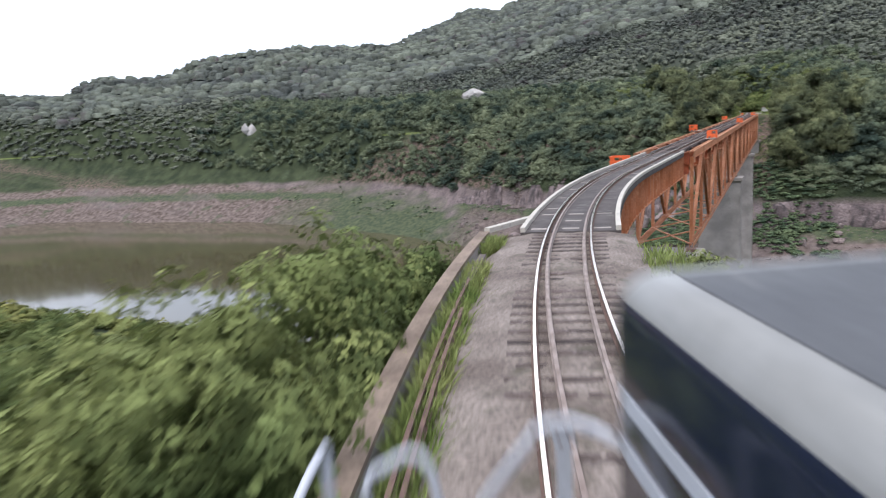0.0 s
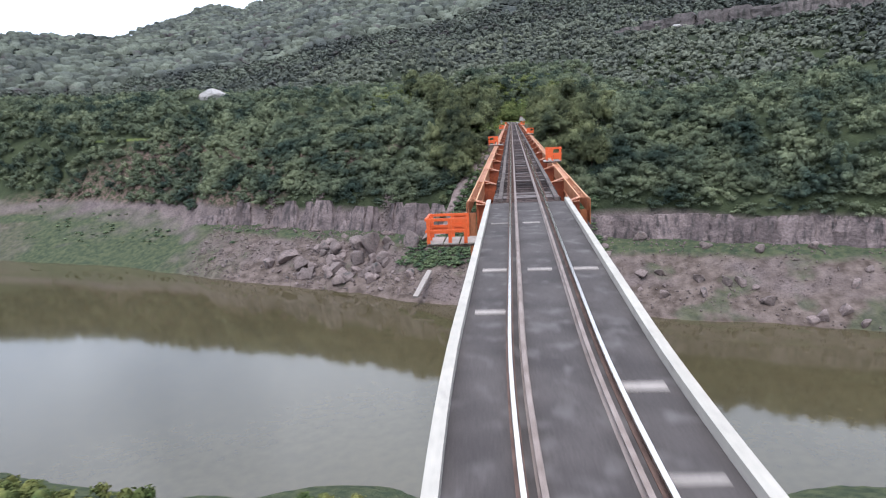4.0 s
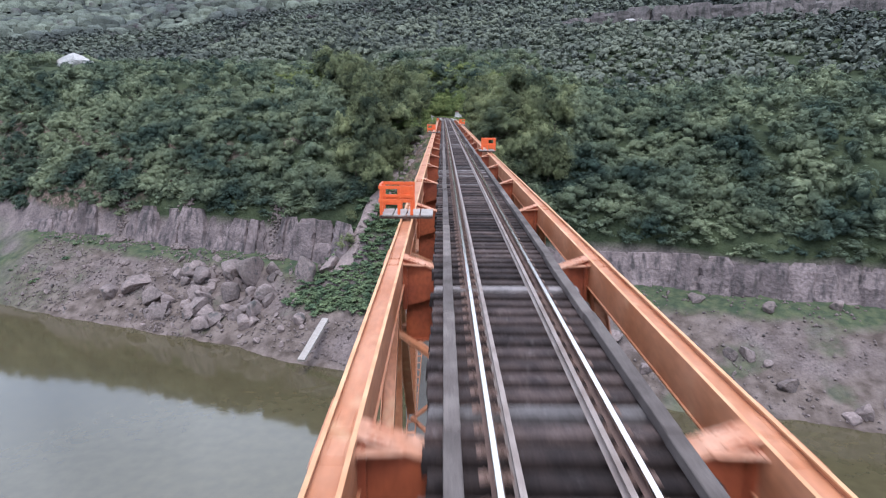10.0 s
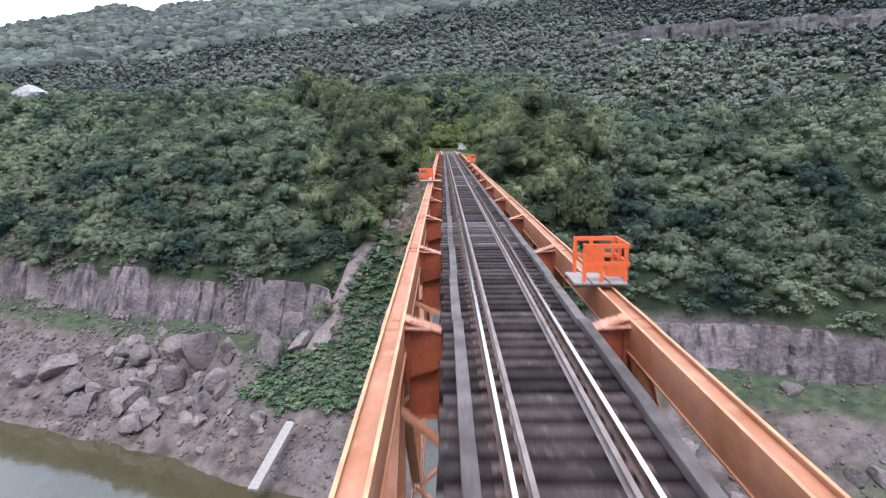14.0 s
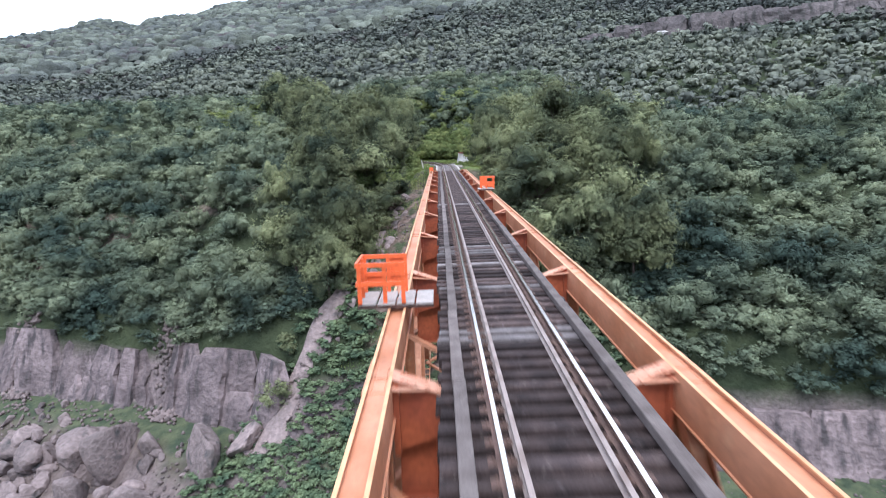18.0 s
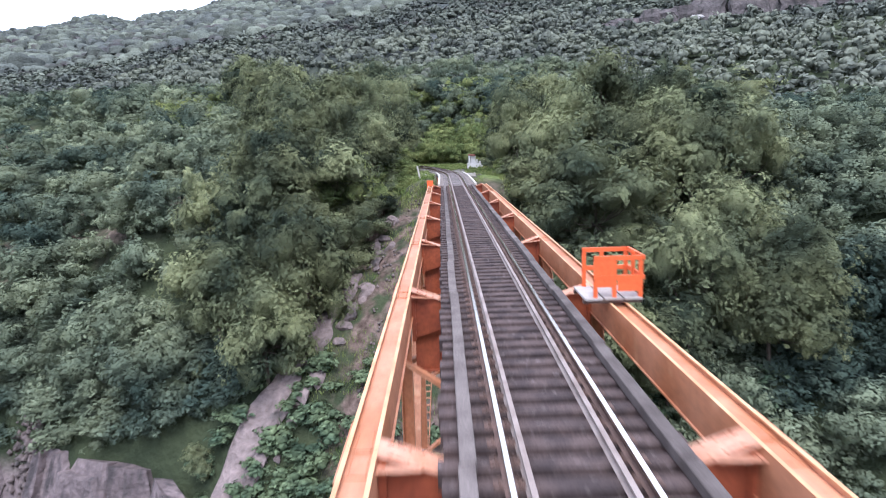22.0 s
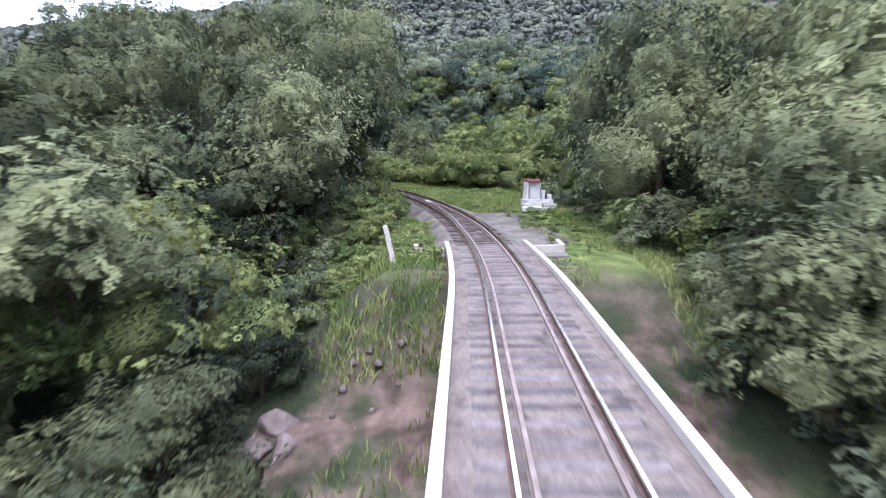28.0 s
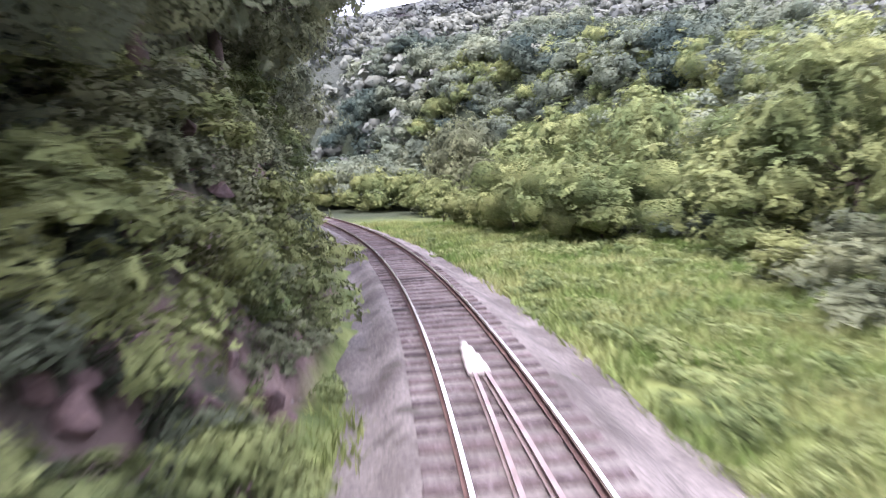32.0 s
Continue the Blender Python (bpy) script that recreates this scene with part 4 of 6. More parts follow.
# flat pale rocks down the middle of the gully
for k in range(46):
    t = k / 45
    x = float(np.interp(t, [0, 0.3, 0.6, 1], [-24, -17, -11.5, -7.5])) + rng.uniform(-0.9, 1.3)
    y = float(np.interp(t, [0, 0.3, 0.6, 1], [251, 256.5, 266, 278])) - rng.uniform(0, 1.8)
    size = rng.uniform(1.0, 3.0) * (1.15 - 0.5 * t)
    ob = new("rock", rng.choice(boulders))
    ob.matrix_basis = pose(x, y, ground_z(x, y) - 0.05 * size, 40 + rng.uniform(-15, 15), rng.uniform(-20, 20), rng.uniform(-40, 10)) @ Matrix.Diagonal((size, size * 1.3, size * 0.5, 1))
    tagged(ob, "pale mauve rock slab bare in the gully", "rock", "rocks in the gully")

# cliff: upright joints of rock along the back of the bench
cliff = empty("cliff", Matrix(), "pale mauve columnar rock cliff under the forest", "cliff", kind="structure")


def column_mesh(seed, mat=CLIFF):
    rg = random.Random(seed)
    bm2 = bmesh.new()
    levels, sides = 6, 7
    shape = [(-0.5, 0.5), (-0.52, -0.3), (-0.4, -0.46), (0.05, rg.uniform(-0.55, -0.42)), (0.42, -0.45), (0.5, -0.25), (0.5, 0.5)]
    shape = [(a + rg.uniform(-0.05, 0.05), b + rg.uniform(-0.05, 0.05)) for a, b in shape]
    rings = []
    for j in range(levels):
        z, lean = j / (levels - 1), rg.uniform(-0.05, 0.05)
        shrink = 1.0 - 0.1 * z - (0.2 if j == levels - 1 else 0)
        rings.append([bm2.verts.new((a * shrink + lean + rg.uniform(-0.03, 0.03), b * shrink + lean + 0.3 * z + rg.uniform(-0.03, 0.03), z + rg.uniform(-0.02, 0.02))) for a, b in shape])
    for r0, r1 in zip(rings, rings[1:]):
        for k in range(sides):
            bm2.faces.new((r0[k], r0[(k + 1) % sides], r1[(k + 1) % sides], r1[k]))
    bm2.faces.new(rings[-1]), bm2.faces.new(rings[0][::-1])
    return mesh_of("rock_column", bm2, mat)


columns = [column_mesh(k) for k in range(8)]
dark_columns = [column_mesh(20 + k, HILL_ROCK) for k in range(5)]


def cliff_foot(x):
    """Where the bank steepens into the cliff."""
    ys2 = np.linspace(far_point(x, 20)[1], far_point(x, 44)[1], 60)
    up = height(np.full(60, x), ys2) > -34.5
    return float(ys2[np.argmax(up)])


x = -140.0
while x < 120:
    if -24 < x < 12:
        x = 12.0
    wide = rng.choice((2.2, 3.6, 5.5, 7.5)) * rng.uniform(0.8, 1.25) if -58 < x < -17 else rng.uniform(2.5, 8.0)
    fade = min(1.0, max(0.3, (x + 146) / 30))
    if -49.5 < x < -46.5 or -79 < x < -76 or -104 < x < -99:
        x += 3.0
        continue
    py = cliff_foot(x)
    slab = x < -50
    turn = math.degrees(math.atan2(cliff_foot(x + 3) - cliff_foot(x - 3), 6.0))
    for row in range(2):
        tall = rng.uniform(11.9, 12.7) * fade * (1.0 if row else rng.choice((0.3, 0.5, 0.9))) * (1 if x < 0 else 0.75)
        piece("rock_column", rng.choice(columns), cliff, pose(x, py + (-0.7 if row else -1.3) + rng.uniform(-0.4, 0.4), -38.9, rng.uniform(-24, -8) if slab else rng.uniform(-12, -8), rng.uniform(-9, 9) if slab else rng.uniform(-2, 2), turn + rng.uniform(-9, 9)) @ Matrix.Diagonal((wide * 1.2, rng.uniform(2.6, 4.2), tall, 1)))
    x += wide * 0.8

r = np.random.default_rng(15)
xs = np.concatenate([r.normal(c, 1.5, 420) for c in (-47, -77, -101)])
ys = far_shore(xs) + recess(xs) + r.uniform(26, 36, len(xs)) / 0.93
rubble("rubble", xs, ys, r.uniform(0.25, 1.3, len(xs)), ROCK, "fallen mauve stones in the gaps of the cliff", 0.3)

# pale fallen concrete beam lying down to the water
bm = bmesh.new()
bar(bm, (-27.6, 227.4, -44.2), (-30.6, 214.6, -49.0), 1.6, 0.6)
bmesh.ops.subdivide_edges(bm, edges=bm.edges[:], cuts=3)
for v in bm.verts:
    v.co += Vector((0.12, 0.12, 0.1)) * noise.noise(v.co * 0.9)
tagged(new("fallen_beam", mesh_of("fallen_beam", bm, PLANK)), "long pale broken concrete beam lying on the bank", "concrete beam")

# bare outcrops on the hills
pale_rocks = [rock_mesh(60 + k, "rock_face", mat=PALE_ROCK) for k in range(4)]
for x, y, wx, wz, n in ((-172, 399, 12, 12, 1), (-368, 385, 9, 12, 2)):
    thing = empty("rock_outcrop", pose(x, y, ground_z(x, y)), "pale bare rock outcrop among the scrub on the hill", "rock")
    for k in range(n):
        piece("rock_face", rng.choice(pale_rocks), thing, pose((k - n / 2 + 0.5) * wx / n * 1.1, rng.uniform(-2, 2), wz * rng.uniform(0.1, 0.5), rng.uniform(-15, 15), 0, rng.uniform(-30, 30)) @ Matrix.Diagonal((wx / n * 2.4, 8, wz * rng.uniform(0.7, 1.2), 1)))


# dark rock band high on the hill
mesa = empty("hill_cliff", Matrix(), "dark brown rock band high on the scrub-covered hill", "cliff", kind="structure")
MESA_YS = np.arange(372.0, 540.0, 2.0)


def mesa_y(x):
    """The contour on which the rock band lies."""
    return float(MESA_YS[np.argmax(height(np.full(len(MESA_YS), float(x)), MESA_YS) > 50 + 0.015 * x)])


x = 72.0
while x < 330:
    wide = rng.uniform(5, 13)
    y = mesa_y(x)
    tall = rng.uniform(9, 12) * min(1.0, (x - 55) / 45)
    turn = math.degrees(math.atan2(mesa_y(x + 6) - mesa_y(x - 6), 12.0))
    piece("rock_column", rng.choice(dark_columns), mesa, pose(x, y + 1.0, ground_z(x, y) - 3.0, rng.uniform(-8, 0), 0, turn + rng.uniform(-10, 10)) @ Matrix.Diagonal((wide * 1.3, rng.uniform(5, 8), tall, 1)))
    x += wide * 0.8
x = 106.0
y = mesa_y(x) - 2.0
piece("rock_face", pale_rocks[1], mesa, pose(x, y, ground_z(x, y) + 1.0, 20, 10, 8) @ Matrix.Diagonal((10, 5, 4.5, 1)), "pale fresh rock scar")


# ---- woods ----
def leaves_on(r, c, rad, flat, clumps, per, clump_r, size, up=0.75):
    """Leaf sprays: flattish clumps set on overlapping lobes; returns verts and quads."""
    which = r.choice(len(c), clumps, p=rad ** 2 / np.sum(rad ** 2))
    d = r.normal(0, 1, (clumps, 3))
    d[:, 2] = np.abs(d[:, 2]) * 1.05 - 0.42
    d /= np.linalg.norm(d, axis=1)[:, None]
    pc = c[which] + d * (rad[which] * r.uniform(0.78, 1.08, clumps))[:, None] * [1, 1, flat]
    n = clumps * per
    dd, pc = np.repeat(d, per, 0), np.repeat(pc, per, 0)
    e = r.normal(0, 1, (n, 3)) + dd * 0.7
    e[:, 2] += 0.35
    e /= np.linalg.norm(e, axis=1)[:, None]
    p = pc + e * (clump_r * r.uniform(0.75, 1.25, (n, 1))) * [1.25, 1.25, 0.8]
    nrm = dd * 0.45 + e * 0.6 + r.normal(0, 0.22, (n, 3))
    nrm[:, 2] += up * 0.45
    nrm /= np.linalg.norm(nrm, axis=1)[:, None]
    u = np.cross(nrm, r.normal(0, 1, (n, 3)))
    u /= np.linalg.norm(u, axis=1)[:, None]
    v = np.cross(nrm, u)
    s = size * r.uniform(0.6, 1.4, (n, 1))
    u, v, drop = u * s, v * s * 0.55, nrm * s * 0.3
    quad = np.stack([p - u, p + v, p + u - drop, p - v], 1).reshape(-1, 3)
    return quad, np.arange(n * 4).reshape(-1, 4)


def lobes_of(r, lobes, reach):
    a = r.uniform(0, 6.3, lobes)
    q = reach * np.sqrt(r.uniform(0.15, 1, lobes))
    c = np.stack([q * np.cos(a), q * np.sin(a), r.uniform(-0.16, 0.2, lobes) - q * 0.35], 1)
    rad = r.uniform(0.17, 0.29, lobes)
    c[0], rad[0] = (0, 0, 0.05), 0.32
    return c, rad


def core_blob(c, rad, flat, shrink):
    """A rough closed blob inside each lobe, so that no sky shows through the middle."""
    vs, fs, n = [], [], 0
    for k in range(len(c)):
        for j, (zz, w) in enumerate(((-0.8, 0.5), (0.0, 1.0), (0.75, 0.6))):
            for i in range(5):
                a = i * math.pi / 2.5 + j * 0.6
                vs.append(c[k] + rad[k] * shrink * np.array([w * math.cos(a), w * math.sin(a), zz * flat]))
        for j in range(2):
            for i in range(5):
                fs.append((n + j * 5 + i, n + j * 5 + (i + 1) % 5, n + j * 5 + 5 + (i + 1) % 5, n + j * 5 + 5 + i))
        fs.append((n + 10, n + 11, n + 12, n + 13))
        n += 15
    return np.array(vs), np.array(fs)


def template(seed, lobes, clumps, per, clump_r, size, flat=0.8, shrink=0.78, reach=0.36, up=0.75):
    r = np.random.default_rng(seed)
    c, rad = lobes_of(r, lobes, reach)
    q, f = leaves_on(r, c, rad, flat, clumps, per, clump_r, size, up)
    cv, cf = core_blob(c, rad, flat, shrink)
    cv = cv + r.normal(0, 0.012, cv.shape)
    return np.vstack([q, cv]), np.vstack([f, cf + len(q)])


def bare_template(seed, lobes, clumps, per, clump_r, size, flat=0.8, reach=0.36):
    r = np.random.default_rng(seed)
    c, rad = lobes_of(r, lobes, reach)
    q, f = leaves_on(r, c, rad, flat, clumps, per, clump_r, size)
    qi, fi = leaves_on(r, c, rad * 0.6, flat, clumps // 4, per, clump_r, size * 1.8)
    return np.vstack([q, qi]), np.vstack([f, fi + len(q)])


def dome_template(seed, sides, levels, rough):
    """A lumpy crown for woods far off."""
    r = np.random.default_rng(seed)
    vs, fs = [], []
    for j in range(levels):
        z = -0.25 + 0.75 * math.sin(j / (levels - 1) * math.pi / 2)
        w = 0.5 * math.cos(j / (levels - 0.45) * math.pi / 2) ** 0.7
        for i in range(sides):
            a = (i + 0.5 * (j % 2)) * 2 * math.pi / sides
            q = w * r.uniform(1 - rough, 1 + rough)
            vs.append((q * math.cos(a), q * math.sin(a), z * r.uniform(1 - rough * 0.6, 1 + rough * 0.6)))
    for j in range(levels - 1):
        for i in range(sides):
            k2 = (i + 1) % sides
            fs.append((j * sides + i, j * sides + k2, (j + 1) * sides + k2, (j + 1) * sides + i))
    t = (levels - 1) * sides
    fs += [(t, t + m, t + m + 1, t + m + 2) for m in range(1, sides - 2, 2)]
    return np.array(vs), np.array(fs)


def wood(name, places, templates, mat, label, category):
    """Many crowns in one mesh: rows of x, y, z, width, height, turn, kind."""
    vs, fs, n = [], [], 0
    for x, y, z, w, h, a, k in places:
        v, f = templates[int(k) % len(templates)]
        ca, sa = math.cos(a), math.sin(a)
        t = np.empty_like(v)
        t[:, 0] = (v[:, 0] * ca - v[:, 1] * sa) * w + x
        t[:, 1] = (v[:, 0] * sa + v[:, 1] * ca) * w + y
        t[:, 2] = v[:, 2] * h + z
        vs.append(t)
        fs.append(f + n)
        n += len(v)
    ob = new(name, mesh_from(name, np.vstack(vs), np.vstack(fs), mat))
    return tagged(ob, label, category, kind="stuff")


def scatter(seed, x0, x1, y0, y1, step, keep):
    """Places on a jittered grid, where keep says so."""
    r = np.random.default_rng(seed)
    X, Y = np.meshgrid(np.arange(x0, x1, step), np.arange(y0, y1, step))
    X = X + r.uniform(-0.45, 0.45, X.shape) * step
    Y = Y + r.uniform(-0.45, 0.45, Y.shape) * step
    X, Y = X.ravel(), Y.ravel()
    ok = keep(X, Y)
    return X[ok], Y[ok], r


def shore_depth(x, y):
    s = (y - far_shore(x)) * 0.93
    return s - recess(x) * 0.93 * np.clip((s - 10) / 15, 0, 1)


def beside_line(x, y):
    return x - centre(np.clip(y, -60, 420))


def bare_rock(x, y):
    return (np.hypot(x + 172, (y - 386) * 0.6) < 14) | (np.hypot(x + 368, y - 382) < 13)


def gully(x, y):
    """The open slope of stones and creepers between the forest and the bridge."""
    return (x > np.interp(y, [240, 252, 256, 262, 270, 278, 285], [-31, -25, -21, -16, -11.5, -8.5, -7]) + 1.2 * wave(x, y, 6, 92)) & (x < 7) & (y < 285)


def chute(x, y):
    """The strip of bare mauve rock down the forest side of that slope."""
    off = x - np.interp(y, [240, 252, 256, 262, 270, 278, 285], [-31, -25, -21, -16, -11.5, -8.5, -7])
    return (off > -0.6) & (off < np.interp(y, [244, 250, 258, 264, 270], [5.0, 4.2, 2.6, 1.5, 0.8])) & (y > 245) & (y < 270)


rows = np.arange(244.0, 270.0, 0.45)
off = np.linspace(0, 1, 16)
edge = np.interp(rows, [240, 252, 256, 262, 270], [-31, -25, -21, -16, -11.5]) + 0.5 * wave(rows, rows * 0, 2.5, 141)
reach = np.interp(rows, [244, 250, 258, 264, 270], [5.4, 4.4, 2.8, 1.8, 1.0]) + 0.8 * wave(rows, rows * 0 + 9, 2.0, 142)
vx = (edge[:, None] - 1.0 + off * (reach[:, None] + 1.0)).ravel()
vy = np.repeat(rows, 16)
rim = np.tile(np.minimum(off, 1 - off), len(rows))
vz = height(vx, vy) - 0.35 + 0.85 * np.clip(rim / 0.16, 0, 1) + 0.22 * wave(vx, vy, 1.1, 143, 3) + 0.3 * wave(vx * 2.5, vy * 0.6, 2.4, 144)
ii = np.arange(len(vx)).reshape(len(rows), 16)
q = np.stack([ii[:-1, :-1], ii[:-1, 1:], ii[1:, 1:], ii[1:, :-1]], -1).reshape(-1, 4)
tagged(new("rock_chute", mesh_from("rock_chute", np.stack([vx, vy, vz], -1), q, ROCK, False)), "bare mauve rock chute running down beside the creepers", "rock")


def tree_ground(x, y):
    return ~bare_rock(x, y) & (shore_depth(x, y) > 32.9 + 1.3 * wave(x, y, 11, 91)) & ~gully(x, y)


def own_tree(x, y):
    """Where the line passes near enough for each tree to be built by itself."""
    return (y > 248) & (y < 372) & (np.abs(beside_line(x, y)) < 30)


mid_t = [template(k, 8 + k % 3, 54, 8, 0.075, 0.047, 0.85, 0.8) for k in range(8)]
low_t = [template(30 + k, 4, 24, 5, 0.09, 0.075) for k in range(5)]
back_t = [template(20 + k, 5, 24, 4, 0.10, 0.09, 0.85, 0.8) for k in range(6)]
far_t = [template(160 + k, 2, 9, 2, 0.12, 0.17, 0.9, 0.9) for k in range(8)]
hill_t = [template(140 + k, 3, 14, 2, 0.10, 0.13, 0.9, 0.85) for k in range(8)]
face_t = [bare_template(110 + k, 4, 44, 5, 0.08, 0.085) for k in range(5)]
ridge_t = [dome_template(50 + k, 6, 3, 0.25) for k in range(8)]


def woods_rows(sx, sy, r, lo, hi, lift, squat=(0.75, 1.05)):
    n = len(sx)
    w = r.uniform(lo, hi, n) * (1 + 0.25 * wave(sx, sy, 30, 95))
    h = w * r.uniform(*squat, n)
    return np.stack([sx, sy, height(sx, sy) + h * lift, w, h, r.uniform(0, 6.3, n), r.integers(0, 99, n)], 1)


sx, sy, r = scatter(1, -108, 80, 195, 425, 4.1, lambda x, y: tree_ground(x, y) & ((shore_depth(x, y) < 80) | ((np.abs(x + 18) < 62) & (y > 320) & (y < 425))) & (np.abs(beside_line(x, y)) > 11) & ~own_tree(x, y))
wood("forest", woods_rows(sx, sy, r, 3.8, 7.4, 0.55, (0.8, 1.25)), mid_t, LEAF, "dense green dry-forest trees covering the far bank", "forest")
sx, sy, r = scatter(2, -420, 330, 150, 480, 4.7, lambda x, y: tree_ground(x, y) & (shore_depth(x, y) < 165) & ((shore_depth(x, y) < 100) | (wave(x, y, 4, 99) > 0) | (np.abs(beside_line(x, y)) < 50)) & ~((x > -108) & (x < 80) & (shore_depth(x, y) < 80)) & ~((np.abs(x + 18) < 62) & (y > 320) & (y < 425)) & (np.abs(beside_line(x, y)) > 14) & ~own_tree(x, y))
wood("forest", woods_rows(sx, sy, r, 4.2, 7.8, 0.5, (0.8, 1.15)), back_t, LEAF, "green forest on the slopes above the reservoir", "forest")
sx, sy, r = scatter(20, -190, -66, 200, 350, 4.0, lambda x, y: (shore_depth(x, y) > 33.0) & (shore_depth(x, y) < 66))
wood("forest", woods_rows(sx, sy, r, 5.5, 8.5, 0.4), back_t, LEAF, "low green trees above the western cliff", "forest")
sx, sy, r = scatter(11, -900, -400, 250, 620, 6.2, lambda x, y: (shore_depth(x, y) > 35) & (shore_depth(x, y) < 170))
wood("far_woods", woods_rows(sx, sy, r, 5.5, 9, 0.3, (0.6, 0.9)), hill_t, LEAF_HILL_HAZED, "forest on the western arm of the reservoir", "woods")
def far_ground(x, y):
    return ~bare_rock(x, y) & (shore_depth(x, y) > 160) & (np.abs(np.degrees(np.arctan2(x, y)) + 12) < 60) & (wave(x, y, 45, 97) > -0.7) & ~((x > 66) & (x < 330) & (np.abs(height(x, y) - 50 - 0.015 * x) < 2.2))


def near_hill(x, y):
    return np.hypot(x + 20, (y - 330) * 0.9) < 185


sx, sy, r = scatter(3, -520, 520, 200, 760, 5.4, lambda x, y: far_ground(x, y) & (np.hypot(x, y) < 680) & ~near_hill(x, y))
wood("far_woods", woods_rows(sx, sy, r, 4.5, 9.0, 0.3, (0.6, 1.05)), far_t, LEAF_FAR_HAZED, "scrub-covered hills beyond the reservoir, paled as by haze in their colour", "woods")
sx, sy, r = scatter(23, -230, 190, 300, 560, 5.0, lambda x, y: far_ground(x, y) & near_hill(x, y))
wood("hill_woods", woods_rows(sx, sy, r, 4.0, 7.5, 0.35, (0.7, 1.1)), hill_t, LEAF_HILL_HAZED, "dry forest on the hill behind the bridge end, haze put into its grey-green", "woods")
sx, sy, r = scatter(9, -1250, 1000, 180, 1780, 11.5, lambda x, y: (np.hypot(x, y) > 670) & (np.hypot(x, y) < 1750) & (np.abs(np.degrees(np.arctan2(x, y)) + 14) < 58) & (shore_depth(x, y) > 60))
wood("far_woods", woods_rows(sx, sy, r, 9, 16, 0.2, (0.5, 0.8)), ridge_t, LEAF_FAR_HAZED, "scrub-covered ridge on the skyline, paled as by haze in its colour", "woods")

sx, sy, r = scatter(15, -66, 34, 334, 402, 4.2, lambda x, y: np.abs(beside_line(x, y)) > 9)
wood("forest", woods_rows(sx, sy, r, 3.8, 7.2, 0.45, (0.8, 1.15)), mid_t, LEAF_NEAR, "scrubby green trees on the slope beyond the curve", "forest")

# low creepers and bushes on the slope under the bridge end
sx, sy, r = scatter(6, -42, 26, 218, 284, 1.25, lambda x, y: (shore_depth(x, y) > 12 + 2.5 * wave(x, y, 5, 121)) & (y < np.where(x > -4, 252, 261)) & (wave(x, y, 8, 98) > np.where(x > -4, -0.2, np.where((x > -12) & (y > 250), 0.25, -0.97))) & ((x > -40 + (shore_depth(x, y) - 14) * 0.9) | gully(x, y)) & (np.abs(x + 1) > 1.5) & ~chute(x, y))
wood("creepers", woods_rows(sx, sy, r, 2.0, 3.6, 0.35, (0.45, 0.8)), low_t, LEAF_CREEP, "low dark green bushes on the slope below the bridge", "bushes")
sx, sy, r = scatter(7, -130, 110, 185, 300, 1.9, lambda x, y: (shore_depth(x, y) > 32.0) & (shore_depth(x, y) < np.where(x > 5, 52, 41)) & ~((x > -20) & (x < 9)) & ((x < 90) | (shore_depth(x, y) < 40)))
wood("cliff_bushes", woods_rows(sx, sy, r, 2.8, 5.0, 0.25, (0.6, 0.9)), low_t, LEAF, "dark green bushes along the cliff top", "bushes")
sx, sy, r = scatter(17, -78, -8, 205, 300, 1.6, lambda x, y: (shore_depth(x, y) > 32.6) & (shore_depth(x, y) < 43) & ~gully(x, y))
wood("cliff_bushes", woods_rows(sx, sy, r, 2.4, 4.6, 0.25, (0.7, 1.0)), low_t, LEAF, "dense green bushes hanging over the cliff edge", "bushes")
sx, sy, r = scatter(18, 9, 80, 205, 275, 3.0, lambda x, y: (shore_depth(x, y) > 36) & (shore_depth(x, y) < 85))
wood("undergrowth", woods_rows(sx, sy, r, 3.4, 6.0, 0.3, (0.7, 1.0)), low_t, LEAF, "green undergrowth between the trees of the slope", "undergrowth")
sx, sy, r = scatter(8, -50, 50, 262, 372, 3.0, lambda x, y: own_tree(x, y) & tree_ground(x, y) & (np.abs(beside_line(x, y)) > np.where(beside_line(x, y) < 0, np.interp(y, [284, 300], [6.2, 5.6]), np.interp(y, [280, 300, 330], [5.5, 8.5, 14]))))
wood("undergrowth", woods_rows(sx, sy, r, 2.2, 4.2, 0.3, (0.6, 1.0)), low_t, LEAF_TREE, "dense undergrowth beneath the trees", "undergrowth")
sx, sy, r = scatter(10, -40, 2, 288, 350, 1.7, lambda x, y: (beside_line(x, y) < -3.9 - 0.5 * wave(x, y, 3, 111)) & (beside_line(x, y) > -13) & (wave(x, y, 4, 112) > -0.25))
wood("undergrowth", woods_rows(sx, sy, r, 1.7, 3.8, 0.35, (0.6, 1.1)), face_t, LEAF_NEAR, "leafy undergrowth on the bank of the cut", "undergrowth")
sx, sy, r = scatter(12, -30, 0, 288, 332, 0.6, lambda x, y: (beside_line(x, y) < -3.4) & (beside_line(x, y) > -8.5) & (height(x - 0.3, y) - height(x + 0.3, y) > 0.55) & (wave(x, y, 1.6, 113, 3) > -0.25))
wood("undergrowth", woods_rows(sx, sy, r, 0.7, 1.8, 0.3, (0.6, 1.2)), face_t, LEAF_TREE, "weeds and creepers hanging on the earth bank", "undergrowth")
sx, sy, r = scatter(24, -330, -96, 215, 345, 3.4, lambda x, y: (shore_depth(x, y) > 8) & (shore_depth(x, y) < 34) & (wave(x, y, 10, 120) > 0.1 - (x + 210) ** 2 * -0.00003))
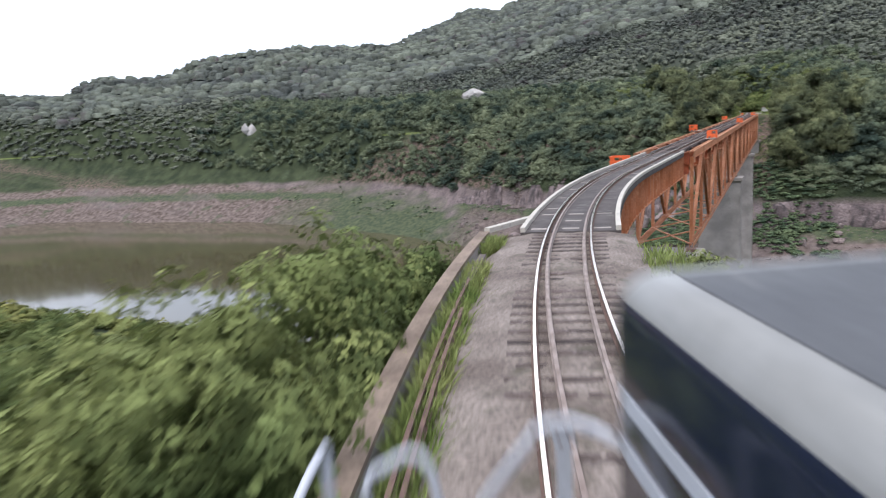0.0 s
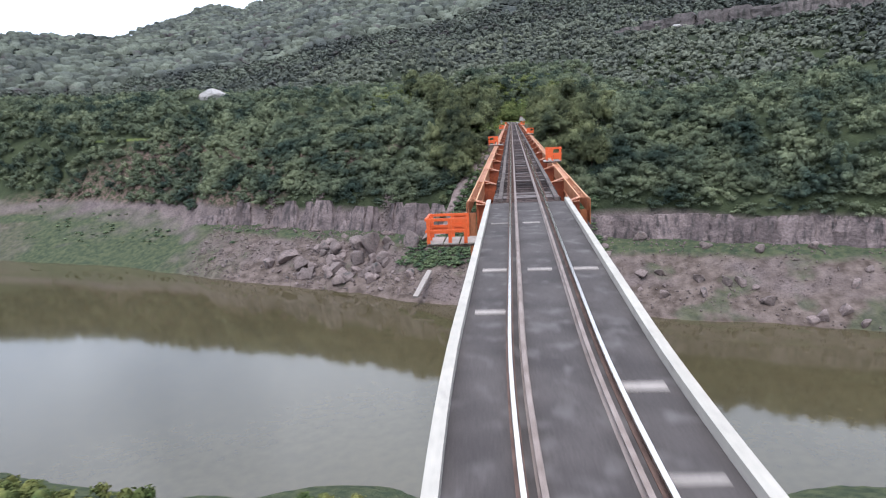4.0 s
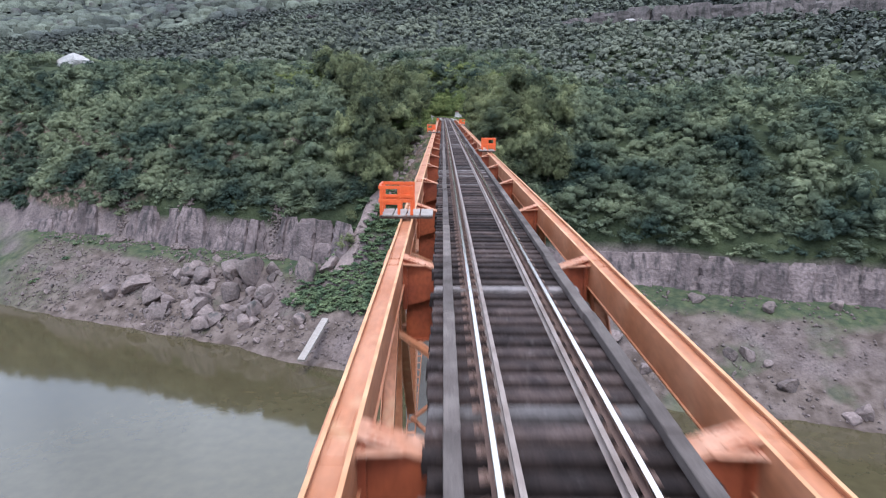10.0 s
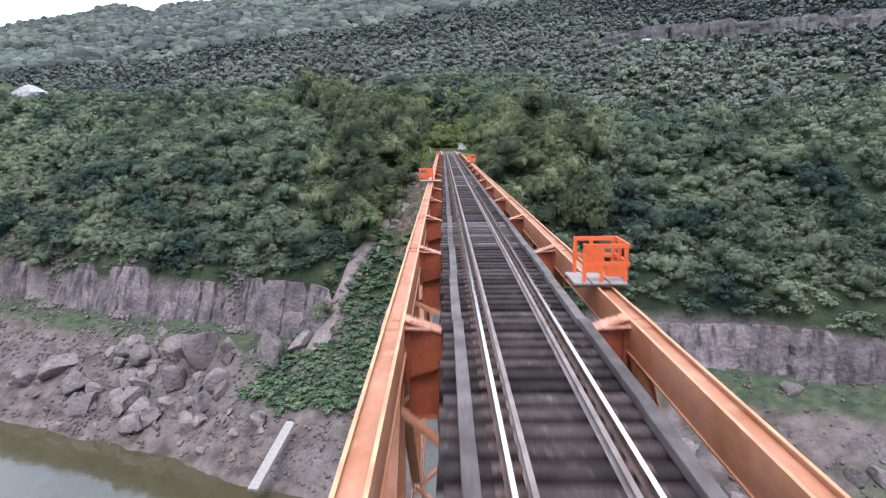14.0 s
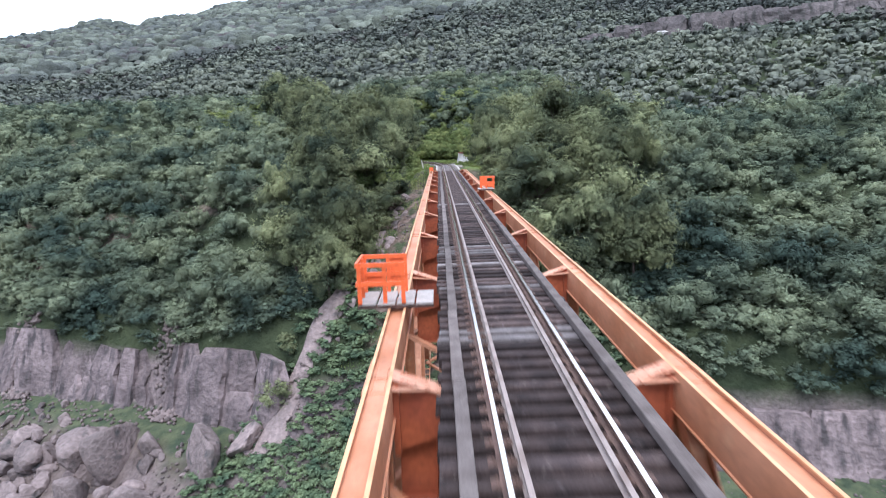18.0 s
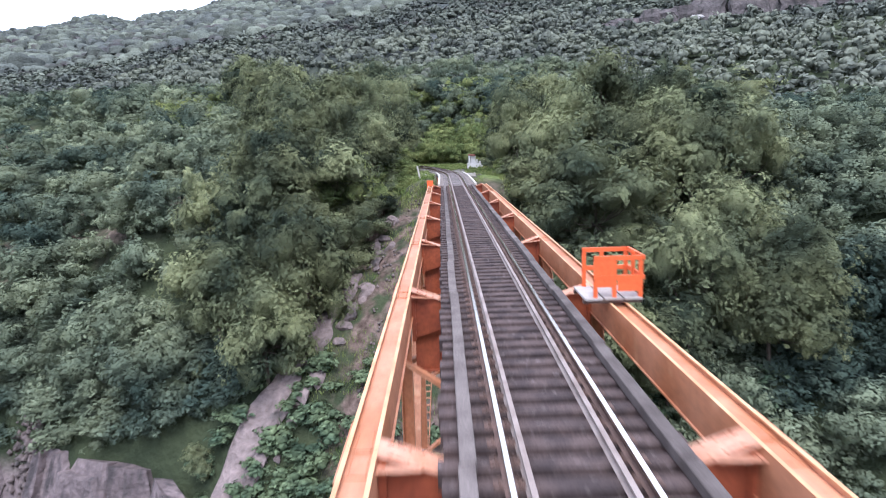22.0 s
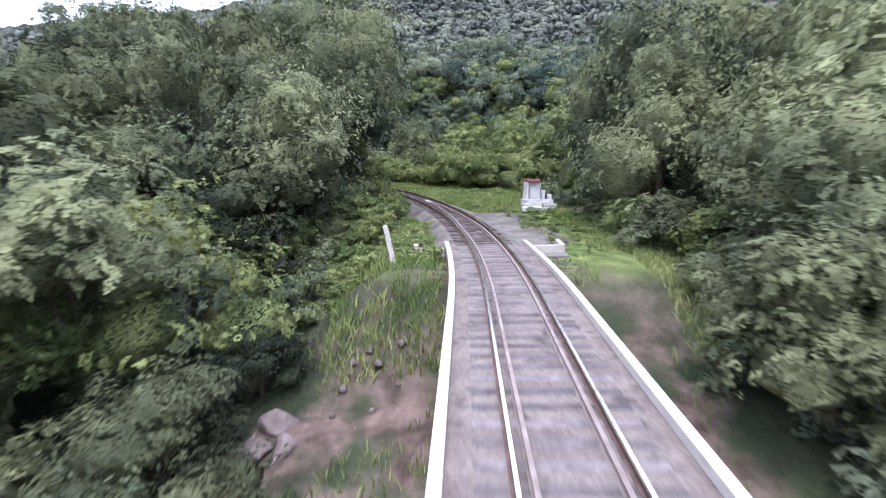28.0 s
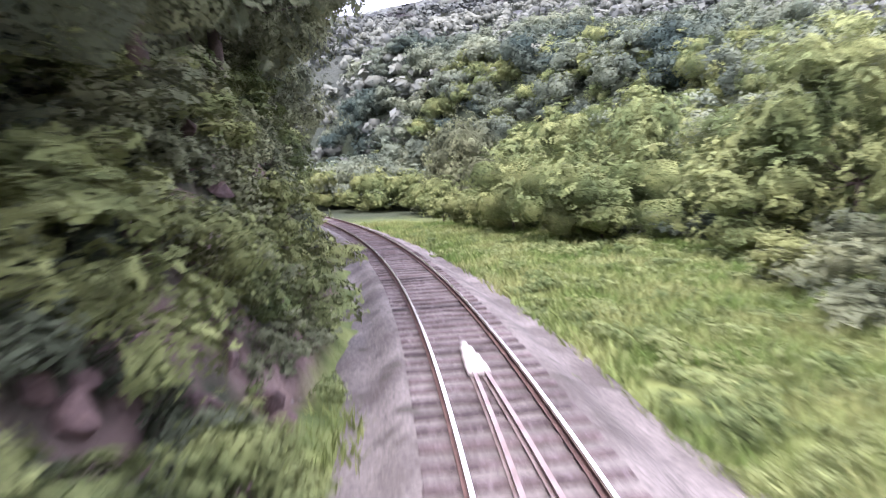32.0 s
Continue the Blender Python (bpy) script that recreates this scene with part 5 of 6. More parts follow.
wood("bank_weeds", woods_rows(sx, sy, r, 1.4, 3.2, 0.2, (0.3, 0.6)), low_t, LEAF_CREEP, "low green weeds on the drawn-down western bank", "weeds")
# weeds of the meadow inside the curve and beside the deck end
sx, sy, r = scatter(13, -22, 24, 286, 345, 1.05, lambda x, y: (beside_line(x, y) > np.interp(y, [284, 298, 306], [6.2, 5.6, 2.9]) + 0.6 * wave(x, y, 2.5, 115)) & (beside_line(x, y) < 15))
wood("meadow_weeds", woods_rows(sx, sy, r, 0.6, 1.4, 0.3, (0.3, 0.8)), low_t, LEAF_MEADOW, "lush bright green weeds along the curve", "weeds")
sx, sy, r = scatter(14, -9, -1, 283.4, 299, 0.6, lambda x, y: (beside_line(x, y) < -2.0 - np.interp(y, [281, 290, 298], [0, 0.5, 1.6]) + 0.35 * wave(x, y, 1.5, 116)) & (beside_line(x, y) > -8.5) & ~((np.abs(x + 5.0) < 0.9) & (y < 284)))
wood("meadow_weeds", woods_rows(sx, sy, r, 0.7, 1.6, 0.45, (0.4, 0.9)), low_t, LEAF_MEADOW, "soft bright green weeds beside the deck end", "weeds")
sx, sy, r = scatter(16, -9, 7, 283, 312, 0.6, lambda x, y: (np.abs(beside_line(x, y)) > 1.9) & (beside_line(x, y) > -3.9) & (beside_line(x, y) < 5.4) & (wave(x, y, 1.4, 117, 3) > np.where(beside_line(x, y) < 0, 0.22, np.where(beside_line(x, y) > 3.6, 0.05, 0.4))))
wood("meadow_weeds", woods_rows(sx, sy, r, 0.35, 0.9, 0.75, (0.4, 0.9)), low_t, LEAF_MEADOW, "tufts of weeds growing through the ballast", "weeds")
# scrub of the near bank
sx, sy, r = scatter(4, -180, 50, 30, 119, 3.8, lambda x, y: (np.abs(x) > 7) & (wave(x, y, 18, 61) > -0.25 + np.clip((y - 60) / 55, 0, 1) * 0.65))
wood("bank_scrub", woods_rows(sx, sy, r, 2.4, 5.0, 0.35), back_t, LEAF_SCRUB, "bright green scrub on the near bank", "scrub")


sx, sy, r = scatter(19, -62, 22, 48, 114, 2.5, lambda x, y: (np.abs(x) > 3) & (wave(x, y, 9, 62) > -0.6))
wood("bank_scrub", woods_rows(sx, sy, r, 1.4, 3.0, 0.2, (0.25, 0.5)), low_t, LEAF_SCRUB, "low weeds on the near bank of the reservoir", "scrub")


# single trees and bushes
def tree_parts(seed, lobes, clumps, per, leaf, clump_r, flat, trunk, mat):
    """Meshes of a trunk with limbs and of a crown, for a tree 1 wide and 1 high that stands on 0."""
    r = np.random.default_rng(seed)
    c, rad = lobes_of(r, lobes, 0.36)
    c[:, 2] = c[:, 2] * 1.35 - 0.12 * (np.arange(lobes) % 3 == 1)
    c = c + [0, 0, 0.6]
    q, f = leaves_on(r, c, rad, flat, clumps, per, clump_r, leaf)
    qi, fi = leaves_on(r, c, rad * 0.6, flat, clumps // 4, per, clump_r, leaf * 2.0)
    cv, cf = core_blob(c, rad, flat, 0.66)
    cv = cv + r.normal(0, 0.012, cv.shape)
    crown_me = mesh_from("crown", np.vstack([q, qi, cv]), np.vstack([f, fi + len(q), cf + len(q) + len(qi)]), mat)
    bm2 = bmesh.new()
    fork = Vector((0.02, -0.01, 0.28))
    tube(bm2, [(0, 0, -0.12), (0.012, 0, 0.1), fork], [trunk * 1.3, trunk, trunk * 0.8], 7)
    for k in range(len(c)):
        tip = Vector(c[k])
        mid = fork.lerp(tip, 0.5) + Vector((0, 0, -0.04))
        tube(bm2, [fork, mid, tip], [trunk * 0.3, trunk * 0.17, trunk * 0.06], 5)
    return mesh_of("trunk", bm2, BARK), crown_me


tree_kinds = [tree_parts(60 + k, 15 + k % 3, 190, 14, 0.024, 0.060, 0.85, 0.02, LEAF_TREE) for k in range(5)]
close_kinds = [tree_parts(80 + k, 14, 400, 13, 0.014, 0.042, 0.85, 0.02, LEAF_TREE) for k in range(3)]
fresh_kinds = [tree_parts(86 + k, 14, 320, 13, 0.016, 0.042, 0.85, 0.018, LEAF_NEAR) for k in range(2)]
bright_kinds = [tree_parts(70 + k, 9, 140, 12, 0.030, 0.060, 0.9, 0.016, LEAF_NEAR) for k in range(4)]


def plant(x, y, w, h, kinds, name, label, group, k):
    thing = empty(name, pose(x, y, ground_z(x, y), 0, 0, rng.uniform(0, 360)) @ Matrix.Diagonal((w, w, h, 1)), label, name, group)
    t, c = kinds[k % len(kinds)]
    piece("trunk", t, thing, Matrix())
    piece("crown", c, thing, Matrix())


TREE = "green spreading dry-forest tree beside the railway"
BUSH = "bright green leafy bush beside the track"
k = 0
for x, y, w, h in ((-15, 278, 11.5, 12), (-10.5, 288, 8, 7.5), (14, 264, 14, 13), (9.5, 275, 8, 7.5), (13, 303, 11, 14.5), (22, 292, 13, 15), (30, 276, 14, 13), (18, 282, 10, 10), (23, 268, 12, 11), (-17.5, 268, 11, 13), (-21, 275, 11, 13), (-25, 266, 11, 12), (-18, 260, 8, 9)):
    plant(x, y, w, h, tree_kinds, "tree", TREE, "trees at the bridge end", k)
    k += 1
for x, y, w, h in ((-10.6, 293, 9.5, 11), (-10.2, 299, 10, 12.5), (-10.4, 304.5, 11, 13.5), (-12.4, 312, 13, 14.5), (-14.0, 319, 13, 13.5), (-15.5, 320, 8.5, 10), (9.6, 293, 10.5, 14), (9.9, 299, 11, 15), (10.8, 306, 10, 13.5), (-16.5, 328, 12, 14), (-21, 336, 12, 14)):
    plant(x, y, w, h, close_kinds, "tree", "leafy green tree overhanging the railway cut", "trees at the bridge end", k)
    k += 1
sx, sy, r = scatter(5, -48, 46, 248, 372, 6.0, lambda x, y: own_tree(x, y) & tree_ground(x, y) & (np.abs(beside_line(x, y)) > np.where(beside_line(x, y) < 0, np.interp(y, [290, 296, 318, 326], [9.5, 13, 13, 8.5]), np.interp(y, [250, 300, 330], [10, 13.5, 17]))) & (np.hypot(x + 13, y - 279) > 6) & (np.hypot(x - 14, y - 264) > 7))
for x, y in zip(sx, sy):
    w = rng.uniform(7, 11) * (0.68 if y > 308 and x > -4 else 1.0)
    plant(float(x), float(y), w * (1.25 if y > 308 and x > -4 else 1), w * rng.uniform(1.15, 1.5), bright_kinds if y > 308 and x > -4 else tree_kinds, "tree", TREE, "trees at the bridge end", k)
    k += 1
for i in range(46):
    x, y = (rng.uniform(-27, -12), rng.uniform(250, 291)) if i % 3 else (rng.uniform(7.5, 26), rng.uniform(256, 290))
    w = rng.uniform(3.2, 5.5)
    if gully(np.array(x), np.array(y)):
        continue
    plant(x, y, w, w * rng.uniform(0.8, 1.1), tree_kinds, "shrub", "dense green shrub on the slope by the bridge end", "shrubs at the bridge end", k)
    k += 1
# darker tree leaves stand in for the deep shade beneath the big crowns
for x, y, w in ((-10.4, 274.5, 6.5), (-8.8, 279.0, 4.2), (-13.2, 271, 9.5), (-8.6, 283.5, 3.4)):
    plant(x, y, w, w * 0.85, close_kinds, "shrub", "dense green shrub on the slope by the bridge end", "shrubs at the bridge end", k)
    k += 1
# bushes along the curve at the far end, and below the wall at the start
for x, y, w in ((-5.6, 288, 2.4), (-6.8, 291, 3.2), (-5.8, 295, 2.2), (-6.6, 299, 2.6), (-6.4, 303, 2.2), (-8.4, 307, 2.6), (-9.6, 312, 2.8), (-13.0, 279.5, 11), (7.2, 290, 3.0), (9.5, 285, 3.6), (7.8, 296, 2.6), (11, 299, 3.4), (9, 315, 4), (12, 322, 5), (6, 326, 4.4), (1, 332, 4.8), (14, 330, 5), (-4, 340, 5), (8, 336, 6), (-10, 350, 5), (-2, 352, 6), (5, 318, 2.4)):
    plant(x, y, w, w * 0.9, fresh_kinds if w > 6 else bright_kinds, "bush", BUSH, "bushes along the track", k)
    k += 1
for i in range(110):
    y = rng.uniform(-8, 42) if i > 45 else rng.uniform(2, 24)
    x = float(centre(np.array(y))) - (rng.uniform(6.0, 40) if i > 45 else rng.uniform(6.4, 14))
    w = rng.uniform(2.8, 5.0)
    plant(x, y, w, w * rng.uniform(0.8, 1.15), bright_kinds, "bush", "yellow-green leafy bush on the slope below the wall", "bushes on the near bank", k)
    k += 1
for y, off, w, h in ((9, -5.3, 4.0, 5.2), (12.5, -5.4, 4.2, 5.6), (16, -5.6, 4.4, 5.4), (19, -5.2, 3.6, 5.0), (14, -8.5, 4.6, 5.4), (18, -9, 5, 5.6), (5.5, -5.6, 4, 5), (16.5, 4.6, 2.6, 2.2), (18.5, 5.6, 3.2, 2.6), (20.5, 4.4, 2.6, 2.4), (19, 8, 3.6, 3.0), (21.5, 10.5, 4, 3.4), (22, 7, 3.4, 3.0), (22.5, 13.5, 4.4, 3.8)):
    plant(float(centre(np.array(float(y)))) + off, y, w, h, bright_kinds, "bush", "yellow-green leafy bush on the slope below the wall", "bushes on the near bank", k)
    k += 1
for _ in range(16):
    y = rng.uniform(8, 40)
    x = float(centre(np.array(y))) + rng.uniform(6.0, 22)
    w = rng.uniform(2.4, 4.5)
    plant(x, y, w, w * rng.uniform(0.7, 1.0), bright_kinds, "bush", "yellow-green leafy bush on the slope below the wall", "bushes on the near bank", k)
    k += 1


# ---- grass along the line ----
def grass(name, xs, ys, tall, mat, label):
    n = len(xs)
    rr = np.random.default_rng(len(xs))
    z = height(xs, ys)
    a = rr.uniform(0, 6.3, n)
    h = tall * rr.uniform(0.5, 1.3, n)
    wv = (0.02 + 0.02 * rr.random(n)) * tall * 1.6
    lean = rr.normal(0, 0.35, (n, 2)) * h[:, None]
    base = np.stack([xs, ys, z - 0.05], 1)
    side = np.stack([np.cos(a) * wv, np.sin(a) * wv, np.zeros(n)], 1)
    mid = base + np.stack([lean[:, 0] * 0.4, lean[:, 1] * 0.4, h * 0.6], 1)
    tip = base + np.stack([lean[:, 0], lean[:, 1], h], 1)
    v = np.stack([base - side, base + side, mid + side * 0.8, tip, mid - side * 0.8], 1).reshape(-1, 3)
    i = np.arange(n)[:, None] * 5
    f = np.vstack([i + [0, 1, 2], i + [0, 2, 4], i + [4, 2, 3]])
    return tagged(new(name, mesh_from(name, v, f, mat)), label, "grass", kind="stuff")


r = np.random.default_rng(77)
ys = r.uniform(-6, 21, 15000)
xs = centre(ys) + np.where(r.random(15000) < 0.65, -r.uniform(2.35, 2.98, 15000), r.uniform(2.3, 6.5, 15000))
ok = wave(xs, ys, 2.5, 101) > -0.2
grass("grass", xs[ok], ys[ok], 0.48, GRASS, "tall yellow-green grass beside the track")
ys = r.uniform(283, 299, 26000)
xs = centre(ys) - r.uniform(2.3, 8.0, 26000)
ok = wave(xs, ys, 3.0, 104) > -0.5
grass("grass", xs[ok], ys[ok], 0.36, GRASS, "lush bright grass beside the deck end")
ys = r.uniform(278, 352, 90000)
off = np.where(r.random(90000) < 0.3, -r.uniform(2.1, 6.5, 90000), r.uniform(2.6, 17, 90000))
xs = centre(ys) + off
bare = (off > 0) & (ys < 304) & (off < 6.6) & (wave(xs, ys, 3, 103) < 0.5)
ok = (wave(xs, ys, 3.0, 102) > np.where(off < 0, np.where(ys > 294, 0.25, -0.3), -0.35)) & ~bare
grass("grass", xs[ok], ys[ok], 0.5, GRASS, "fresh green grass along the curve")

ys = r.uniform(236, 284, 26000)
xs = r.uniform(-18, 6, 26000)
ok = gully(xs, ys) & ~chute(xs, ys) & (np.abs(xs) > 1.9) & (wave(xs, ys, 3.5, 105) > np.where(ys > 262, 0.1, -0.2))
grass("grass", xs[ok], ys[ok], 0.5, GRASS, "rough grass on the steep slope beside the bridge")

# ---- start: wing wall, timbers and old rails beside the ballast ----
wall = empty("wing_wall", Matrix(), "weathered concrete retaining wall along the embankment", "retaining wall", kind="structure")
line = track_line(-12, 22.1, 1.0, 0.0, -3.15)
bm = sweep(bmesh.new(), line, [(-0.17, -0.2), (0.17, -0.2), (0.17, -5.0), (-0.17, -5.0)][::-1])
part("wall_body", bm, CONCRETE, wall)
bm = sweep(bmesh.new(), line, [(-0.2, -0.1), (0.18, -0.1), (0.18, -0.2), (-0.2, -0.2)][::-1])
part("coping", bm, WALL_BROWN, wall)
x0, y0 = line[-1][:2]
xk, yk = float(centre(24.3)) - 1.72, 24.3
bm = bar(bmesh.new(), (x0 + 0.1, y0, -0.06), (xk, yk, -0.06), 0.26, 0.18)
tagged(new("kerb", mesh_of("kerb", bm, WHITE)), "white painted kerb joining the wall to the deck", "kerb", kind="structure")
# abutment under the deck's first end
bm = bmesh.new()
a = track_yaw(DECK_A)
box(bm, (0, 0, -4.35), (4.6, 2.4, 7.4), bevel=0.05)
ob = new("abutment", mesh_of("abutment", bm, CONCRETE))
ob.matrix_basis = Matrix.Translation((float(centre(DECK_A)), DECK_A - 1.35, 0)) @ Matrix.Rotation(a, 4, "Z") @ Matrix.Translation((0, 0, 0))
tagged(ob, "plain concrete abutment under the deck end", "abutment", kind="structure")
bm = bmesh.new()
box(bm, (0, DECK_B + 1.0, -4.3), (6.4, 2.4, 7.4), bevel=0.05)
tagged(new("abutment", mesh_of("abutment", bm, CONCRETE)), "plain concrete abutment under the deck end", "abutment", kind="structure")
for off, a, b in ((-2.55, -8, 15.5), (-2.38, -2, 13.0)):
    bm = sweep(bmesh.new(), track_line(a, b, 1.0, -0.25, off), [(s, u + 0.13) for s, u in GUARD[::-1]])
    tagged(new("old_rail", mesh_of("old_rail", bm, RUST)), "rusty spare rail lying on the ballast shoulder", "rail")
bm = bar(bmesh.new(), (float(centre(14.0)) - 2.75, 14.0, -0.32), (float(centre(18.0)) - 2.75, 18.0, -0.3), 0.22, 0.2)
tagged(new("timber_beam", mesh_of("timber_beam", bm, TIMBER)), "weathered timber beam lying in the grass", "timber")

# ---- far end: leaning post, kerbs, shrine ----
bm = bmesh.new()
box(bm, (0, 0, 0.88), (0.2, 0.2, 1.85), bevel=0.02)
for v in bm.verts:
    v.co.x += 0.02 * noise.noise(v.co * 3)
ob = new("marker_post", mesh_of("marker_post", bm, WHITE))
ob.matrix_basis = pose(-4.2, 282.3, ground_z(-4.2, 282.3) - 0.05, -6, -11, 12)
tagged(ob, "leaning white painted concrete marker post in grass", "post")
for side, pts in ((-1, ((-2.15, 284.6), (-3.5, 284.8), (-3.56, 285.4))), (1, ((1.4, 284.6), (3.0, 284.8), (3.0, 286.6)))):
    thing = empty("end_kerb", Matrix(), "white painted angled concrete kerb at the deck end", "kerb", "kerbs at the deck end")
    for leg, ((xa, ya), (xb, yb)) in enumerate(zip(pts, pts[1:])):
        low = -0.42 - (0.1 if side < 0 and leg == 0 else 0)
        part("kerb_leg", bar(bmesh.new(), (xa, ya, low), (xb, yb, low), 0.2, 0.34), WHITE, thing)
# orange plate on the end of the truss, on the side of the gully
thing = empty("end_plate", pose(-2.5, 257.5, -0.5), "orange painted steel plate on two posts at the truss end", "sign")
for x in (-0.2, 0.2):
    bm = bmesh.new()
    box(bm, (x, 0.03, 0.1), (0.06, 0.05, 1.5))
    part("post", bm, ORANGE, thing)
bm = bmesh.new()
box(bm, (0, 0, 0.5), (0.56, 0.02, 0.86), bevel=0.004)
part("plate", bm, ORANGE_BRIGHT, thing)
# small ruined white shrine
SX, SY = 3.7, 301.9
shrine = empty("shrine", pose(SX, SY, ground_z(SX, SY) + 0.05, 0, 0, 18) @ Matrix.Diagonal((1.35, 1.3, 1.3, 1)), "small broken whitewashed masonry shrine with a red cap", "shrine")
SHRINE_PARTS = (
    ("step", (-0.55, -0.75, 0.10), (1.0, 0.55, 0.22)), ("step", (-0.42, -0.5, 0.27), (0.9, 0.5, 0.24)), ("step", (-0.25, -0.25, 0.46), (0.85, 0.45, 0.22)), ("base", (0.1, 0.1, 0.25), (1.5, 0.9, 0.55)),
    ("pillar", (-0.52, 0.1, 1.0), (0.13, 0.4, 0.95)), ("niche_block", (-0.02, 0.2, 1.0), (0.62, 0.4, 0.9)), ("pillar", (0.42, 0.0, 0.72), (0.16, 0.34, 0.55)), ("pillar", (0.72, -0.1, 0.55), (0.15, 0.3, 0.5)),
    ("block", (0.25, -0.42, 0.28), (0.3, 0.3, 0.28)), ("block", (0.78, -0.42, 0.16), (0.42, 0.3, 0.26)), ("block", (0.3, -0.95, 0.07), (0.5, 0.32, 0.2)), ("block", (-0.85, -0.95, 0.06), (0.5, 0.35, 0.18)), ("block", (-0.15, -1.0, 0.08), (0.4, 0.3, 0.2)), ("cap", (-0.2, 0.15, 1.52), (0.72, 0.55, 0.17)))
for name, c, s in SHRINE_PARTS:
    mat = RED_CAP if name == "cap" else SHRINE_WHITE
    bm = bmesh.new()
    box(bm, (0, 0, 0), s, bevel=0.03)
    bmesh.ops.subdivide_edges(bm, edges=bm.edges[:], cuts=1)
    for v in bm.verts:
        v.co += Vector((noise.noise(v.co * 5 + Vector(c) * 3), noise.noise(v.co * 5 - Vector(c) * 3), noise.noise(v.co * 7 + Vector(c)))) * 0.06
    ob = part(name, bm, mat, shrine)
    ob.matrix_basis = pose(*c, rng.uniform(-4, 4), rng.uniform(-4, 4), rng.uniform(-10, 10))
# rocks and red earth of the cut beside the curve
for _ in range(110):
    y = rng.uniform(292, 326)
    x = float(centre(np.array(y))) - rng.uniform(3.4, 6.0)
    size = rng.uniform(0.3, 1.1)
    ob = new("rock", rng.choice(cut_rocks))
    ob.matrix_basis = pose(x, y, ground_z(x, y) + size * 0.12, rng.uniform(-30, 30), rng.uniform(-30, 30), rng.uniform(0, 360)) @ Matrix.Diagonal((size, size * 0.8, size * 0.8, 1))
    tagged(ob, "red-brown rock in the earth bank beside the track", "rock", "rocks in the cut")
r = np.random.default_rng(31)
ys = r.uniform(281, 350, 9000)
xs = centre(ys) + r.choice([-1, 1], 9000) * r.uniform(1.3, 3.6, 9000)
ok = (xs - centre(ys) < 2.6) | (ys < 303)
rubble("stones", xs[ok], ys[ok], r.uniform(0.04, 0.13, ok.sum()), BALLAST, "loose ballast stones along the track", 0.2)

# ---- the locomotive's short nose, as it stands at the start of the line ----
LOCO = pose(9.57, 0, 0, 0, 0, 30.85)
loco = empty("locomotive", LOCO, "dark navy locomotive nose with a pale painted-in sheen on its roof edge and grab rails", "locomotive")
NOSE_L, NOSE_R, NOSE_F, NOSE_B, NOSE_T = 0.64, 2.15, 2.06, 0.35, 3.46


def rounded(x0, x1, y0, y1, z0, z1, rad, seg=5):
    bm2 = bmesh.new()
    box(bm2, ((x0 + x1) / 2, (y0 + y1) / 2, (z0 + z1) / 2), (x1 - x0, y1 - y0, z1 - z0))
    edges = [e for e in bm2.edges if max(v.co.z for v in e.verts) > z1 - 0.01 and (max(v.co.y for v in e.verts) > y1 - 0.01 or abs(e.verts[0].co.x - e.verts[1].co.x) < 0.01)]
    bmesh.ops.bevel(bm2, geom=edges, offset=rad, segments=seg, affect="EDGES", profile=0.5)
    for f in bm2.faces:
        f.smooth = True
    return bm2


bm = rounded(NOSE_L, NOSE_R, NOSE_B, NOSE_F, 1.6, NOSE_T, 0.14, 8)
body = part("nose_body", bm, NAVY, loco, "glossy dark navy side panels")
# upper bevel coloured pale, as the sheen of the sky on navy paint
body.data.materials.append(ROOF_SHEEN)
for f in body.data.polygons:
    if f.center.z > NOSE_T - 0.075:
        f.material_index = 1
bm = bmesh.new()
box(bm, ((NOSE_L + NOSE_R) / 2 + 0.01, (NOSE_B + NOSE_F) / 2 - 0.08, NOSE_T + 0.001), (NOSE_R - NOSE_L - 0.3, NOSE_F - NOSE_B - 0.2, 0.008), bevel=0.003)
part("roof_panel", bm, ROOF_GREY, loco, "scuffed grey roof sheet")
for z in (3.05, 2.87):
    bm = bmesh.new()
    box(bm, (NOSE_L - 0.002, (NOSE_B + NOSE_F - 0.15) / 2, z), (0.004, NOSE_F - NOSE_B - 0.15, 0.06))
    part("stripe", bm, GREY_STEEL, loco, "pale grey lining stripe")
bm = bmesh.new()
box(bm, (1.2, 1.6, 1.5), (2.7, 3.0, 0.16), bevel=0.02)
part("front_platform", bm, NAVY, loco)
bm = bmesh.new()
box(bm, (1.2, 1.2, 1.15), (2.2, 2.0, 0.5), bevel=0.03)
part("underframe", bm, RUST, loco)
